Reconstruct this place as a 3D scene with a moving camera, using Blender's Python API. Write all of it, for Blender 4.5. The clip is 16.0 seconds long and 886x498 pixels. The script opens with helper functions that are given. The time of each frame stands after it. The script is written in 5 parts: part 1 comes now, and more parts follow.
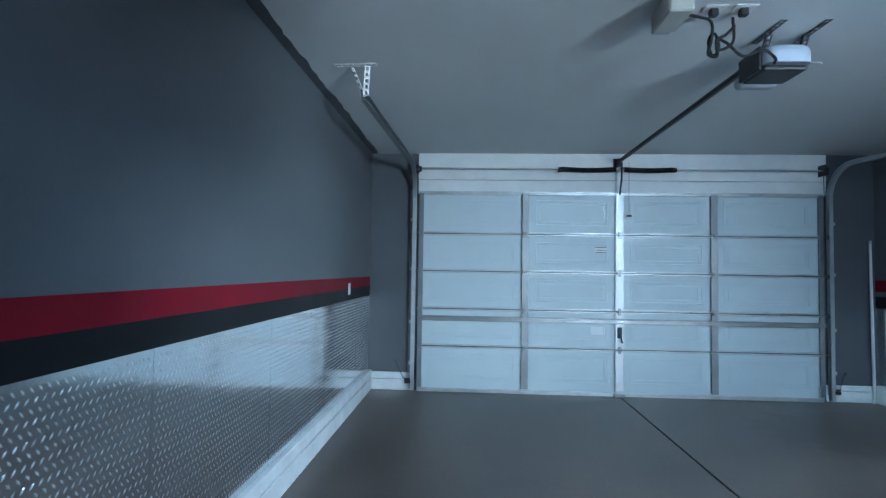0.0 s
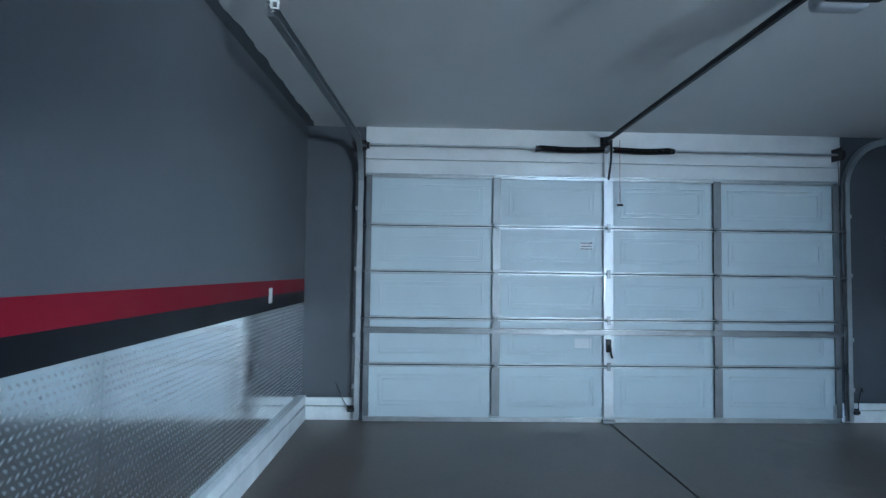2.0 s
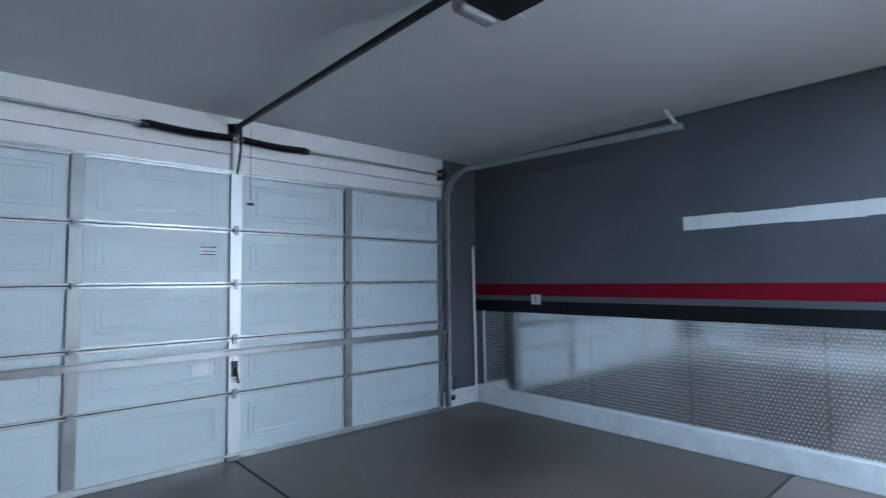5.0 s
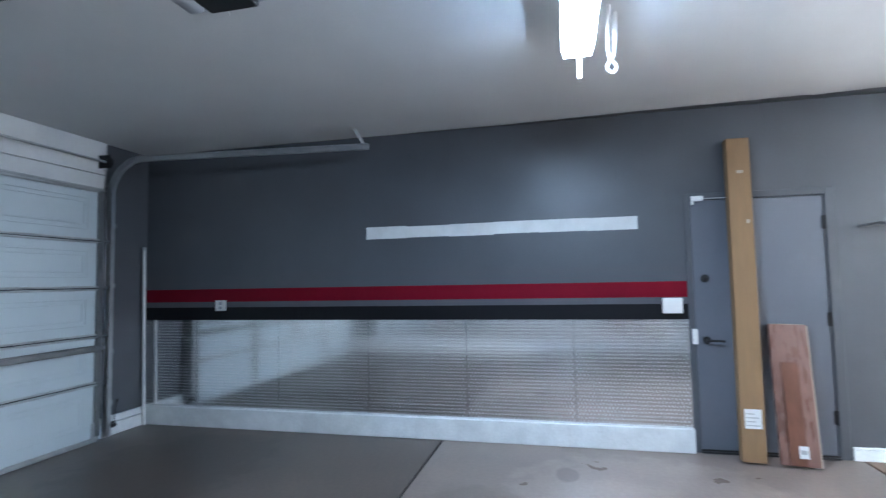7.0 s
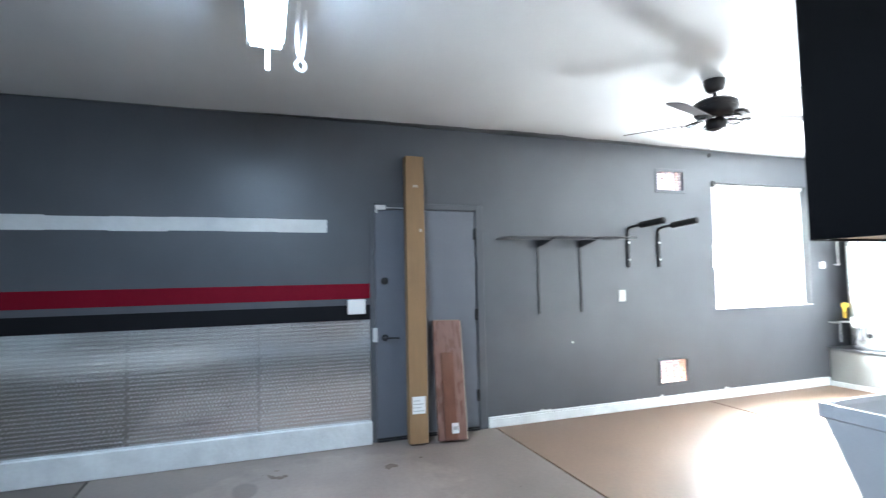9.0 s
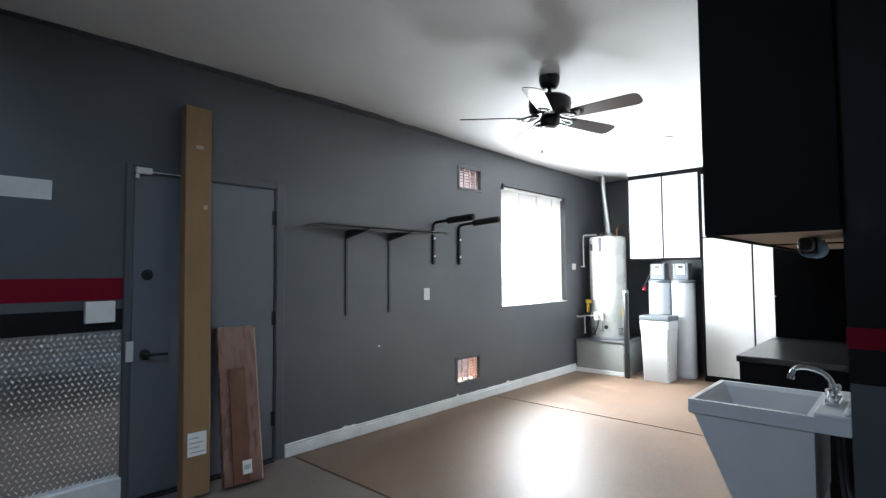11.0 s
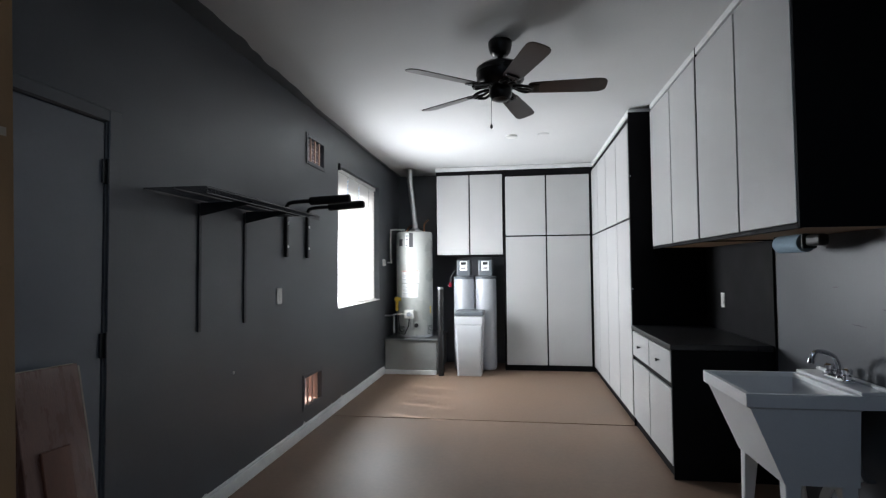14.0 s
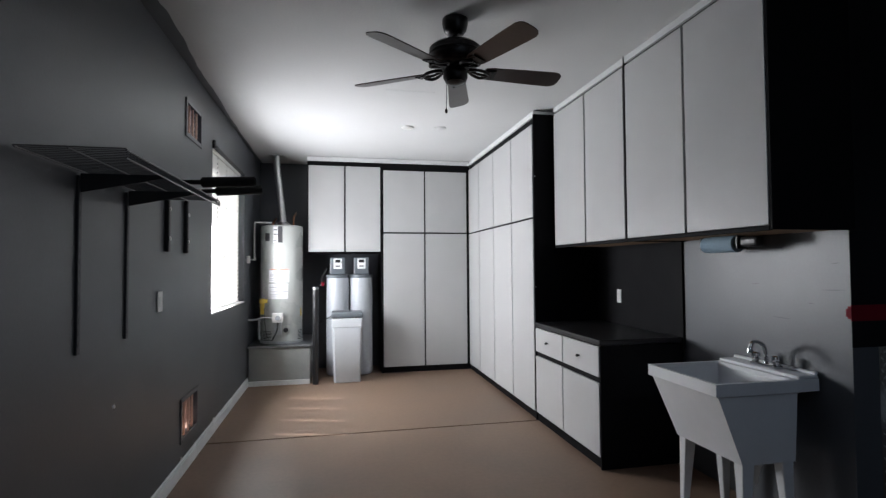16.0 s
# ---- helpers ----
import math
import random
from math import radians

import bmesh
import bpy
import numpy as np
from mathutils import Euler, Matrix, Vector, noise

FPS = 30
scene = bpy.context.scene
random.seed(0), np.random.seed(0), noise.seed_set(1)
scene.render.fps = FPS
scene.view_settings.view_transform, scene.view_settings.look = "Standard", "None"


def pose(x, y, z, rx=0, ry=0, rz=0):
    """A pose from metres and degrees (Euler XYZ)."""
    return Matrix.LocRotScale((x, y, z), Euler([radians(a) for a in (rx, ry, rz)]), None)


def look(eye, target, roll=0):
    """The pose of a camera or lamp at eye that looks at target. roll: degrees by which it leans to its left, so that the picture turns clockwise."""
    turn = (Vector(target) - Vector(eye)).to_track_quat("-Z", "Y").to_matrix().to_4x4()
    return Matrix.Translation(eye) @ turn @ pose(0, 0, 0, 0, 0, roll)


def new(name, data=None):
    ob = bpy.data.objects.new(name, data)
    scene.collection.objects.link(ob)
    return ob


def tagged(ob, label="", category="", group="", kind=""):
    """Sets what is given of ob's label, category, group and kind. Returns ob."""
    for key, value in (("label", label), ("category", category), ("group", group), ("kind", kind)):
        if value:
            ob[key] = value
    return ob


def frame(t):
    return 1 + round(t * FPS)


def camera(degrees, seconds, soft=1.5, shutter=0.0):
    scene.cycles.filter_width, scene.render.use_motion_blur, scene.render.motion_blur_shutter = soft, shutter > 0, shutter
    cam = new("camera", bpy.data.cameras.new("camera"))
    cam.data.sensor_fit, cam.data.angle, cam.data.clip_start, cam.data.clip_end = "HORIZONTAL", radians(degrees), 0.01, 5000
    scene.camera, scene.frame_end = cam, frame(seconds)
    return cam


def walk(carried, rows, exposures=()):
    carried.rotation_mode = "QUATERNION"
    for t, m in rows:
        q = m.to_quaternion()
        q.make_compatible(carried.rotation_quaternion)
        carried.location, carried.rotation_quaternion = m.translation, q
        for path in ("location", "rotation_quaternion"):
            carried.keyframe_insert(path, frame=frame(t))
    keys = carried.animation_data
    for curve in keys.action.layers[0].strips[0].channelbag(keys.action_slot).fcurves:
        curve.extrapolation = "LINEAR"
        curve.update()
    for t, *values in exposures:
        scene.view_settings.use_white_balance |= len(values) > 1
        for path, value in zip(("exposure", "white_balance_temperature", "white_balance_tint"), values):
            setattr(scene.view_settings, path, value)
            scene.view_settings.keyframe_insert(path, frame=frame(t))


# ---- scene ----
cam = camera(81.6, 16.0, soft=1.3, shutter=0.4)
# seconds, eye, a point ahead, roll
PATH = [
    (0, (0.845, 0.073, 1.486), (0.739, 2.069, 1.568), 0.9),
    (0.5, (0.816, 0.352, 1.469), (0.715, 2.348, 1.551), 0.9),
    (1, (0.8, 0.646, 1.466), (0.771, 2.644, 1.55), 0.8),
    (1.5, (0.827, 0.967, 1.478), (0.833, 2.965, 1.564), 0.8),
    (2, (0.835, 1.262, 1.487), (0.892, 3.259, 1.573), 0.8),
    (2.5, (0.886, 1.548, 1.49), (1.023, 3.542, 1.575), 0.8),
    (3, (0.97, 1.769, 1.494), (1.24, 3.749, 1.585), 0.7),
    (3.5, (1.037, 1.888, 1.495), (1.622, 3.798, 1.603), 0.2),
    (6, (1.028, 1.903, 1.481), (2.722, 2.957, 1.61), -0.8),
    (6.5, (0.928, 1.912, 1.48), (2.774, 2.671, 1.611), -1.0),
    (7, (0.876, 1.948, 1.486), (2.818, 2.407, 1.61), -1.1),
    (7.5, (0.856, 1.938, 1.486), (2.845, 2.104, 1.605), -1.2),
    (8, (0.893, 1.868, 1.488), (2.888, 1.764, 1.599), -1.2),
    (8.5, (0.918, 1.815, 1.485), (2.882, 1.451, 1.597), -1.1),
    (9, (0.973, 1.846, 1.483), (2.858, 1.188, 1.595), -1.2),
    (9.5, (1.098, 1.913, 1.48), (2.828, 0.916, 1.587), -0.8),
    (12, (2.603, 2.013, 1.435), (3.68, 0.331, 1.522), -0.6),
    (12.5, (2.904, 2.04, 1.424), (3.762, 0.235, 1.51), -0.6),
    (13, (3.231, 2.026, 1.429), (3.878, 0.135, 1.515), -0.6),
    (13.5, (3.551, 2.02, 1.442), (3.972, 0.067, 1.526), -0.6),
    (14, (3.81, 1.957, 1.448), (4.1, -0.02, 1.526), -0.5),
    (14.5, (4.046, 1.905, 1.449), (4.17, -0.089, 1.525), -0.6),
    (15, (4.246, 1.825, 1.444), (4.176, -0.173, 1.518), -0.5),
    (15.5, (4.423, 1.709, 1.447), (4.194, -0.277, 1.517), -0.5),
    (16, (4.612, 1.586, 1.454), (4.207, -0.371, 1.519), -0.4),
]
# seconds, stops, kelvin, tint
EXPOSURE = [
    (0.0, 3.71, 4870, -3), (3.0, 3.56, 5050, 1), (3.6, 3.60, 5110, 3), (6.0, 3.85, 5520, 8), (7.5, 3.98, 5610, 8), (9.0, 3.68, 5800, 6), (9.6, 3.25, 5850, 5),
    (10.6, 2.40, 5950, 6), (11.9, 1.36, 6060, 8), (12.5, 1.0, 6060, 8), (13.2, 0.75, 6060, 9), (14.2, 0.52, 6100, 10), (16.0, 0.46, 6170, 12),
]
walk(cam, [(t, look(eye, target, roll)) for t, eye, target, roll in PATH], EXPOSURE)

# ---- world, sun, window light ----
SUN_EL, SUN_DIR = radians(62), Vector((0.967, -0.255, 0)).normalized()
world = bpy.data.worlds.new("sky")
scene.world = world
world.use_nodes = True
wn = world.node_tree
sky = wn.nodes.new("ShaderNodeTexSky")
sky.sky_type, sky.sun_disc = "NISHITA", False
sky.sun_elevation, sky.sun_rotation = SUN_EL, math.atan2(SUN_DIR.x, SUN_DIR.y)
wn.links.new(sky.outputs[0], wn.nodes["Background"].inputs[0])
wn.nodes["Background"].inputs[1].default_value = 0.15
sun = new("sun", bpy.data.lights.new("sun", "SUN"))
sun.data.energy, sun.data.angle, sun.data.color = 5.0, radians(0.35), (1.0, 0.95, 0.88)
to_sun = SUN_DIR * math.cos(SUN_EL) + Vector((0, 0, math.sin(SUN_EL)))
sun.matrix_world = look(to_sun * 20, (0, 0, 0))
XE_IN = 5.684
daylight = new("window_daylight", bpy.data.lights.new("window_daylight", "AREA"))
daylight.data.shape, daylight.data.size, daylight.data.size_y = "RECTANGLE", 1.5, 0.8
daylight.data.energy, daylight.data.color, daylight.data.spread = 80.0, (0.99, 0.99, 0.98), radians(160)
daylight.matrix_world = look((XE_IN + 0.035, -4.02, 1.44), (XE_IN - 1.0, -3.90, 1.50))
LAMP_GLOW = 11.0

# ---- plan ----
XW, XE, YN, YS, XS, YB, H = -0.41, 5.684, 6.48, -0.50, 2.12, -6.05, 2.95
TH = 0.15


def ceil_z(y):
    """Underside of the ceiling, which sags towards the back of the alcove."""
    return H - 0.002 * max(0.0, 1.5 - y)


# ---- materials ----


def mat(name, color, rough=0.5, metal=0.0, vary=0.12, scale=3.0, grain=90.0, bump=0.05, coat=0.0, stretch=(1, 1, 1), rvary=0.12, spread=0.0, spec=0.5):
    """Principled surface; colour wanders at a broad and a fine scale, with fine relief."""
    m = bpy.data.materials.new(name)
    m.use_nodes = True
    t = m.node_tree
    n, l = t.nodes, t.links
    p = n["Principled BSDF"]
    p.inputs["Metallic"].default_value = metal
    p.inputs["Coat Weight"].default_value = coat
    p.inputs["Coat Roughness"].default_value = 0.12
    p.inputs["Specular IOR Level"].default_value = spec
    co, mp = n.new("ShaderNodeTexCoord"), n.new("ShaderNodeMapping")
    mp.inputs["Scale"].default_value = stretch
    l.new(co.outputs["Object"], mp.inputs["Vector"])
    big, fine = n.new("ShaderNodeTexNoise"), n.new("ShaderNodeTexNoise")
    big.inputs["Scale"].default_value, big.inputs["Detail"].default_value = scale, 5
    fine.inputs["Scale"].default_value, fine.inputs["Detail"].default_value = grain, 2
    for k in (big, fine):
        l.new(mp.outputs[0], k.inputs["Vector"])
    add = n.new("ShaderNodeMath")
    add.operation = "MULTIPLY_ADD"
    l.new(fine.outputs["Fac"], add.inputs[0])
    add.inputs[1].default_value = 0.35
    l.new(big.outputs["Fac"], add.inputs[2])
    rng = n.new("ShaderNodeMapRange")
    rng.inputs["From Min"].default_value, rng.inputs["From Max"].default_value = 0.30, 1.05
    rng.inputs["To Min"].default_value, rng.inputs["To Max"].default_value = 1 - vary, 1 + vary
    l.new(add.outputs[0], rng.inputs["Value"])
    last = rng.outputs[0]
    if spread:
        info, pick, mul = n.new("ShaderNodeObjectInfo"), n.new("ShaderNodeMapRange"), n.new("ShaderNodeMath")
        pick.inputs["To Min"].default_value, pick.inputs["To Max"].default_value = 1 - spread, 1 + spread
        l.new(info.outputs["Random"], pick.inputs["Value"])
        mul.operation = "MULTIPLY"
        l.new(last, mul.inputs[0])
        l.new(pick.outputs[0], mul.inputs[1])
        last = mul.outputs[0]
    sca = n.new("ShaderNodeVectorMath")
    sca.operation = "SCALE"
    sca.inputs[0].default_value = color
    l.new(last, sca.inputs["Scale"])
    l.new(sca.outputs[0], p.inputs["Base Color"])
    rr = n.new("ShaderNodeMapRange")
    rr.inputs["From Min"].default_value, rr.inputs["From Max"].default_value = 0.2, 0.8
    rr.inputs["To Min"].default_value, rr.inputs["To Max"].default_value = max(0.02, rough * (1 - rvary)), min(1, rough * (1 + rvary))
    l.new(big.outputs["Fac"], rr.inputs["Value"])
    l.new(rr.outputs[0], p.inputs["Roughness"])
    if bump:
        b = n.new("ShaderNodeBump")
        b.inputs["Strength"].default_value, b.inputs["Distance"].default_value = bump, 0.01
        l.new(fine.outputs["Fac"], b.inputs["Height"])
        l.new(b.outputs[0], p.inputs["Normal"])
    return m


def glow(name, color, strength):
    m = bpy.data.materials.new(name)
    m.use_nodes = True
    p = m.node_tree.nodes["Principled BSDF"]
    p.inputs["Base Color"].default_value = (0.9, 0.9, 0.9, 1)
    p.inputs["Emission Color"].default_value = (*color, 1)
    p.inputs["Emission Strength"].default_value = strength
    return m


def slat_stuff():
    m = bpy.data.materials.new("blind_vinyl")
    m.use_nodes = True
    n, l = m.node_tree.nodes, m.node_tree.links
    d, tr, mx = n.new("ShaderNodeBsdfDiffuse"), n.new("ShaderNodeBsdfTranslucent"), n.new("ShaderNodeMixShader")
    d.inputs[0].default_value = tr.inputs[0].default_value = (0.93, 0.93, 0.92, 1)
    mx.inputs[0].default_value = 0.8
    l.new(d.outputs[0], mx.inputs[1])
    l.new(tr.outputs[0], mx.inputs[2])
    l.new(mx.outputs[0], n["Material Output"].inputs[0])
    return m


def clear(name, rough=0.0, color=(1, 1, 1)):
    m = bpy.data.materials.new(name)
    m.use_nodes = True
    p = m.node_tree.nodes["Principled BSDF"]
    p.inputs["Base Color"].default_value = (*color, 1)
    p.inputs["Transmission Weight"].default_value, p.inputs["Roughness"].default_value = 1.0, rough
    return m


M_WALL = mat("grey_wall_paint", (0.090, 0.096, 0.107), 0.38, vary=0.15, scale=1.6, grain=60, bump=0.035)
M_DOORG = mat("grey_door_paint", (0.145, 0.156, 0.182), 0.34, vary=0.10, scale=1.2, grain=60, bump=0.03)
M_CEIL = mat("ceiling_paint", (0.62, 0.63, 0.63), 0.75, vary=0.06, scale=1.2, grain=55, bump=0.10)
M_WHITE = mat("white_paint", (0.72, 0.73, 0.73), 0.5, vary=0.10, scale=4, grain=60, bump=0.12)
M_CURB = mat("painted_curb", (0.74, 0.76, 0.76), 0.6, vary=0.18, scale=5, grain=45, bump=0.3)
M_PATCH = mat("bare_white_patch", (0.66, 0.67, 0.66), 0.7, vary=0.12, scale=9, grain=60, bump=0.2)
M_RED = mat("red_stripe_paint", (0.17, 0.006, 0.017), 0.5, spec=0.08, vary=0.14, scale=3, grain=70, bump=0.05)
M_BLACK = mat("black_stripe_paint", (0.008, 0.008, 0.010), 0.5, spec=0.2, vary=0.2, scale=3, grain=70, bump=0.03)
M_FLOOR = mat("sealed_concrete", (0.20, 0.135, 0.096), 0.48, vary=0.24, scale=1.3, grain=30, bump=0.02, rvary=0.16, spec=0.28)
M_FLOOR_F = mat("dark_garage_concrete", (0.112, 0.088, 0.073), 0.36, vary=0.42, scale=1.3, grain=30, bump=0.0, rvary=0.2, spec=0.5)
# slab under the strip lamp: the lamp's light is put into its paler colour
M_FLOOR_M = mat("lamplit_concrete", (0.215, 0.172, 0.148), 0.32, vary=0.34, scale=1.5, grain=30, bump=0.0, rvary=0.25, spec=0.5)


def glow_stain_patch(m, at, reach, gain, ragged_by):
    """Paints ragged-edged lamp glow (gain over 1) or dark stain (under 1) into a floor material."""
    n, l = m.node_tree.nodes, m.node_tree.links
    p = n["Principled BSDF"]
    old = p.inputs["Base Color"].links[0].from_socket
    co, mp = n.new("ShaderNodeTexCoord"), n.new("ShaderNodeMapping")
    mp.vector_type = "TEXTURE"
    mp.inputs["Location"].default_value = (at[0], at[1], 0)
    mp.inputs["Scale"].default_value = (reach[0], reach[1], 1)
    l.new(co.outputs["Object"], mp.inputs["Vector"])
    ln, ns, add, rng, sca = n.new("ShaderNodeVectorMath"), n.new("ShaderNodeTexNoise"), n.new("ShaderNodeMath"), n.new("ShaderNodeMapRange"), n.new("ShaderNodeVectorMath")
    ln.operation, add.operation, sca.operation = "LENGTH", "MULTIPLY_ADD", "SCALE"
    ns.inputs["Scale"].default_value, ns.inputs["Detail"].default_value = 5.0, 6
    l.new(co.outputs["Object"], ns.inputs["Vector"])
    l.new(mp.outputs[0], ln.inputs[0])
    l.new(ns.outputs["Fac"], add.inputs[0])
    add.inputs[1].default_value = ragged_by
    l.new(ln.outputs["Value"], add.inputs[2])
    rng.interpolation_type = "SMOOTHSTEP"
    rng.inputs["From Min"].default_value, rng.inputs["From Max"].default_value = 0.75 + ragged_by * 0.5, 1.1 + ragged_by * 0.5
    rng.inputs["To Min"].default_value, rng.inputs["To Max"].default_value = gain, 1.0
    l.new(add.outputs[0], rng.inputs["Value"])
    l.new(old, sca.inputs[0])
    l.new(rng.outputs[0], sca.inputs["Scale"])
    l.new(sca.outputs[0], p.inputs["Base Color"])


# pale pool of lamp light painted on the slab, then two darker stains
glow_stain_patch(M_FLOOR_M, (4.75, 1.45), (0.75, 0.95), 1.38, 1.0)
glow_stain_patch(M_FLOOR_M, (4.98, 1.98), (0.16, 0.09), 0.62, 0.5)
glow_stain_patch(M_FLOOR_M, (4.30, 2.62), (0.40, 0.30), 0.84, 1.0)
glow_stain_patch(M_FLOOR_F, (4.6, 5.2), (1.0, 0.8), 0.74, 1.0)
glow_stain_patch(M_FLOOR_F, (1.0, 3.1), (0.16, 0.10), 0.70, 0.8)
M_JOINT = mat("joint_filler", (0.03, 0.026, 0.024), 0.8)
M_PLATE = mat("bright_aluminium", (0.90, 0.91, 0.92), 0.12, 1.0, vary=0.06, scale=2.0, grain=12, bump=0.012, rvary=0.3, stretch=(0.3, 0.3, 3.0))
M_TREAD = mat("worn_tread_aluminium", (0.92, 0.93, 0.94), 0.38, 1.0, vary=0.08, bump=0.0)
M_GALV = mat("galvanised_steel", (0.50, 0.52, 0.53), 0.42, 0.8, vary=0.2, scale=9, grain=60, bump=0.05)
M_GALV_D = mat("dull_galvanised_steel", (0.25, 0.26, 0.27), 0.42, 0.9, vary=0.2, scale=7, grain=60, bump=0.05)
# paler than the other stiles: its bright reflection is put into the colour
M_STILE = mat("centre_stile_steel", (0.58, 0.60, 0.62), 0.45, 0.5, vary=0.12, scale=9, grain=60)
M_TRACK = mat("darker_track_steel", (0.38, 0.40, 0.41), 0.42, 0.85, vary=0.2, scale=8, grain=60, bump=0.05)
M_DOORP = mat("pale_door_steel", (0.55, 0.615, 0.645), 0.45, vary=0.05, scale=1.5, grain=80, bump=0.04)
M_DARK = mat("dark_steel", (0.035, 0.035, 0.037), 0.45, 0.6, vary=0.2)
M_SPRING = mat("oiled_spring_steel", (0.016, 0.016, 0.017), 0.4, 0.5, vary=0.2)
M_PLASTIC = mat("white_plastic", (0.74, 0.74, 0.72), 0.4, vary=0.05, bump=0.02)
M_GREYPL = mat("grey_plastic", (0.33, 0.35, 0.38), 0.35, vary=0.06, bump=0.02)
M_BLACKPL = mat("black_plastic", (0.014, 0.014, 0.015), 0.4, vary=0.2, bump=0.03)
M_FOAM = mat("black_foam", (0.012, 0.012, 0.012), 0.95, vary=0.25, grain=200, bump=0.5)
M_LAMI = mat("white_laminate", (0.45, 0.455, 0.455), 0.42, vary=0.05, scale=2.5, grain=120, bump=0.02, spread=0.025)
M_CABK = mat("black_laminate", (0.005, 0.005, 0.006), 0.65, spec=0.10, vary=0.2, scale=4, bump=0.03)
M_TOP = mat("black_worktop", (0.014, 0.014, 0.015), 0.3, vary=0.3, scale=30, grain=260, bump=0.04)
M_PLY = mat("raw_board", (0.42, 0.28, 0.16), 0.7, vary=0.2, scale=6, grain=60, bump=0.1, stretch=(1, 6, 1))
M_CARD = mat("corrugated_cardboard", (0.27, 0.165, 0.080), 0.8, vary=0.16, scale=6, grain=110, bump=0.15, stretch=(3, 3, 0.5))
M_PLANK = mat("wrapped_planks", (0.20, 0.105, 0.08), 0.28, vary=0.3, scale=7, grain=50, bump=0.12, stretch=(4, 4, 0.6), coat=0.4)
M_PLANK2 = mat("reddish_plank", (0.15, 0.06, 0.035), 0.35, vary=0.3, scale=7, grain=50, bump=0.1, stretch=(4, 4, 0.5))
M_EDGE = mat("plank_edge", (0.45, 0.38, 0.30), 0.7, vary=0.2)
M_FAINT = mat("pale_print", (0.42, 0.43, 0.44), 0.7, vary=0.1)
M_SLATE = mat("slate_plastic", (0.11, 0.125, 0.14), 0.4, vary=0.06, bump=0.02)
M_PLINTH = mat("plinth_paint", (0.27, 0.28, 0.27), 0.5, vary=0.12, scale=4, bump=0.05)
M_PAPER = mat("paper_label", (0.75, 0.76, 0.77), 0.7, vary=0.05)
M_INK = mat("grey_print", (0.06, 0.06, 0.065), 0.7, vary=0.1)
M_ORANGE = mat("orange_print", (0.55, 0.20, 0.08), 0.7, vary=0.1)
M_CHROME = mat("chrome", (0.75, 0.76, 0.78), 0.08, 1.0, vary=0.04, bump=0.0)
M_SINK = mat("sink_plastic", (0.74, 0.75, 0.77), 0.35, vary=0.06, scale=5, bump=0.04)
M_ENAMEL = mat("heater_enamel", (0.46, 0.48, 0.46), 0.28, vary=0.06, scale=3, bump=0.02)
M_DUCT = mat("vent_duct", (0.6, 0.6, 0.6), 0.3, 1.0, vary=0.15, scale=12)
M_COPPER = mat("copper_pipe", (0.45, 0.22, 0.13), 0.4, 1.0, vary=0.25, scale=12)
M_YELLOW = mat("yellow_tag", (0.62, 0.45, 0.05), 0.5, vary=0.1)
M_TANK = mat("softener_vessel", (0.43, 0.455, 0.49), 0.4, vary=0.05)
M_BRONZE = mat("fan_bronze", (0.012, 0.010, 0.010), 0.35, 0.4, vary=0.2)
M_BLADE = mat("dark_walnut_blade", (0.026, 0.011, 0.008), 0.32, spec=0.5, vary=0.25, scale=8, grain=60, bump=0.05, stretch=(1, 1, 1))
M_ROLL = mat("blue_paper_roll", (0.30, 0.42, 0.52), 0.85, vary=0.08, bump=0.2)
M_VENTP = mat("vent_paint", (0.42, 0.42, 0.42), 0.5, vary=0.06)
M_SHELF = mat("grey_shelf_steel", (0.05, 0.052, 0.055), 0.45, 0.3, vary=0.15)
M_WIRE = mat("coated_wire", (0.13, 0.13, 0.135), 0.4, vary=0.1)
# warm tan that carries the vents' orange sunlight glow
M_SLEEVE = mat("sunlit_vent_tan", (0.66, 0.46, 0.37), 0.8, vary=0.2, scale=8, grain=60, bump=0.1)
M_YARD = mat("pink_gravel", (0.46, 0.31, 0.24), 0.9, vary=0.25, scale=1.5, grain=40, bump=0.4)
# pinkish tint stands for sunlight bounced onto the louvres
M_LOUVRE = mat("sun_tinted_louvre", (0.42, 0.37, 0.36), 0.7, vary=0.1)
M_CREAM = mat("aged_cream_plastic", (0.40, 0.40, 0.36), 0.45, vary=0.08)
M_TUB = mat("milky_plastic", (0.53, 0.555, 0.58), 0.45, vary=0.05)
M_STUCCO = mat("tan_stucco", (0.42, 0.36, 0.33), 0.9, vary=0.15, scale=2, grain=60, bump=0.3)
M_SLAT = slat_stuff()
M_GLASS = clear("window_glass")
M_GLOW = glow("lit_diffuser", (0.66, 0.81, 1.0), LAMP_GLOW)

# ---- builders ----
ORIGIN = {}


def thing(name, at, label, category, group="", kind=""):
    ob = new(name)
    ob.location = at
    ob.empty_display_size = 0.1
    ORIGIN[ob.name] = Vector(at)
    return tagged(ob, label, category, group, kind)


def part(name, bm, material, parent=None, label="", smooth=False):
    """Links a bmesh, given in world metres, as one mesh under a thing or a part."""
    o = ORIGIN[parent.name] if parent else Vector((0, 0, 0))
    bmesh.ops.translate(bm, verts=bm.verts, vec=-o)
    me = bpy.data.meshes.new(name)
    if smooth:
        for f in bm.faces:
            f.smooth = True
        for e in bm.edges:
            if len(e.link_faces) == 2 and e.calc_face_angle(0) > 0.7:
                e.smooth = False
    bm.to_mesh(me)
    bm.free()
    me.materials.append(material)
    ob = new(name, me)
    ob.parent = parent
    ORIGIN[ob.name] = o
    if label:
        ob["label"] = label
    return ob


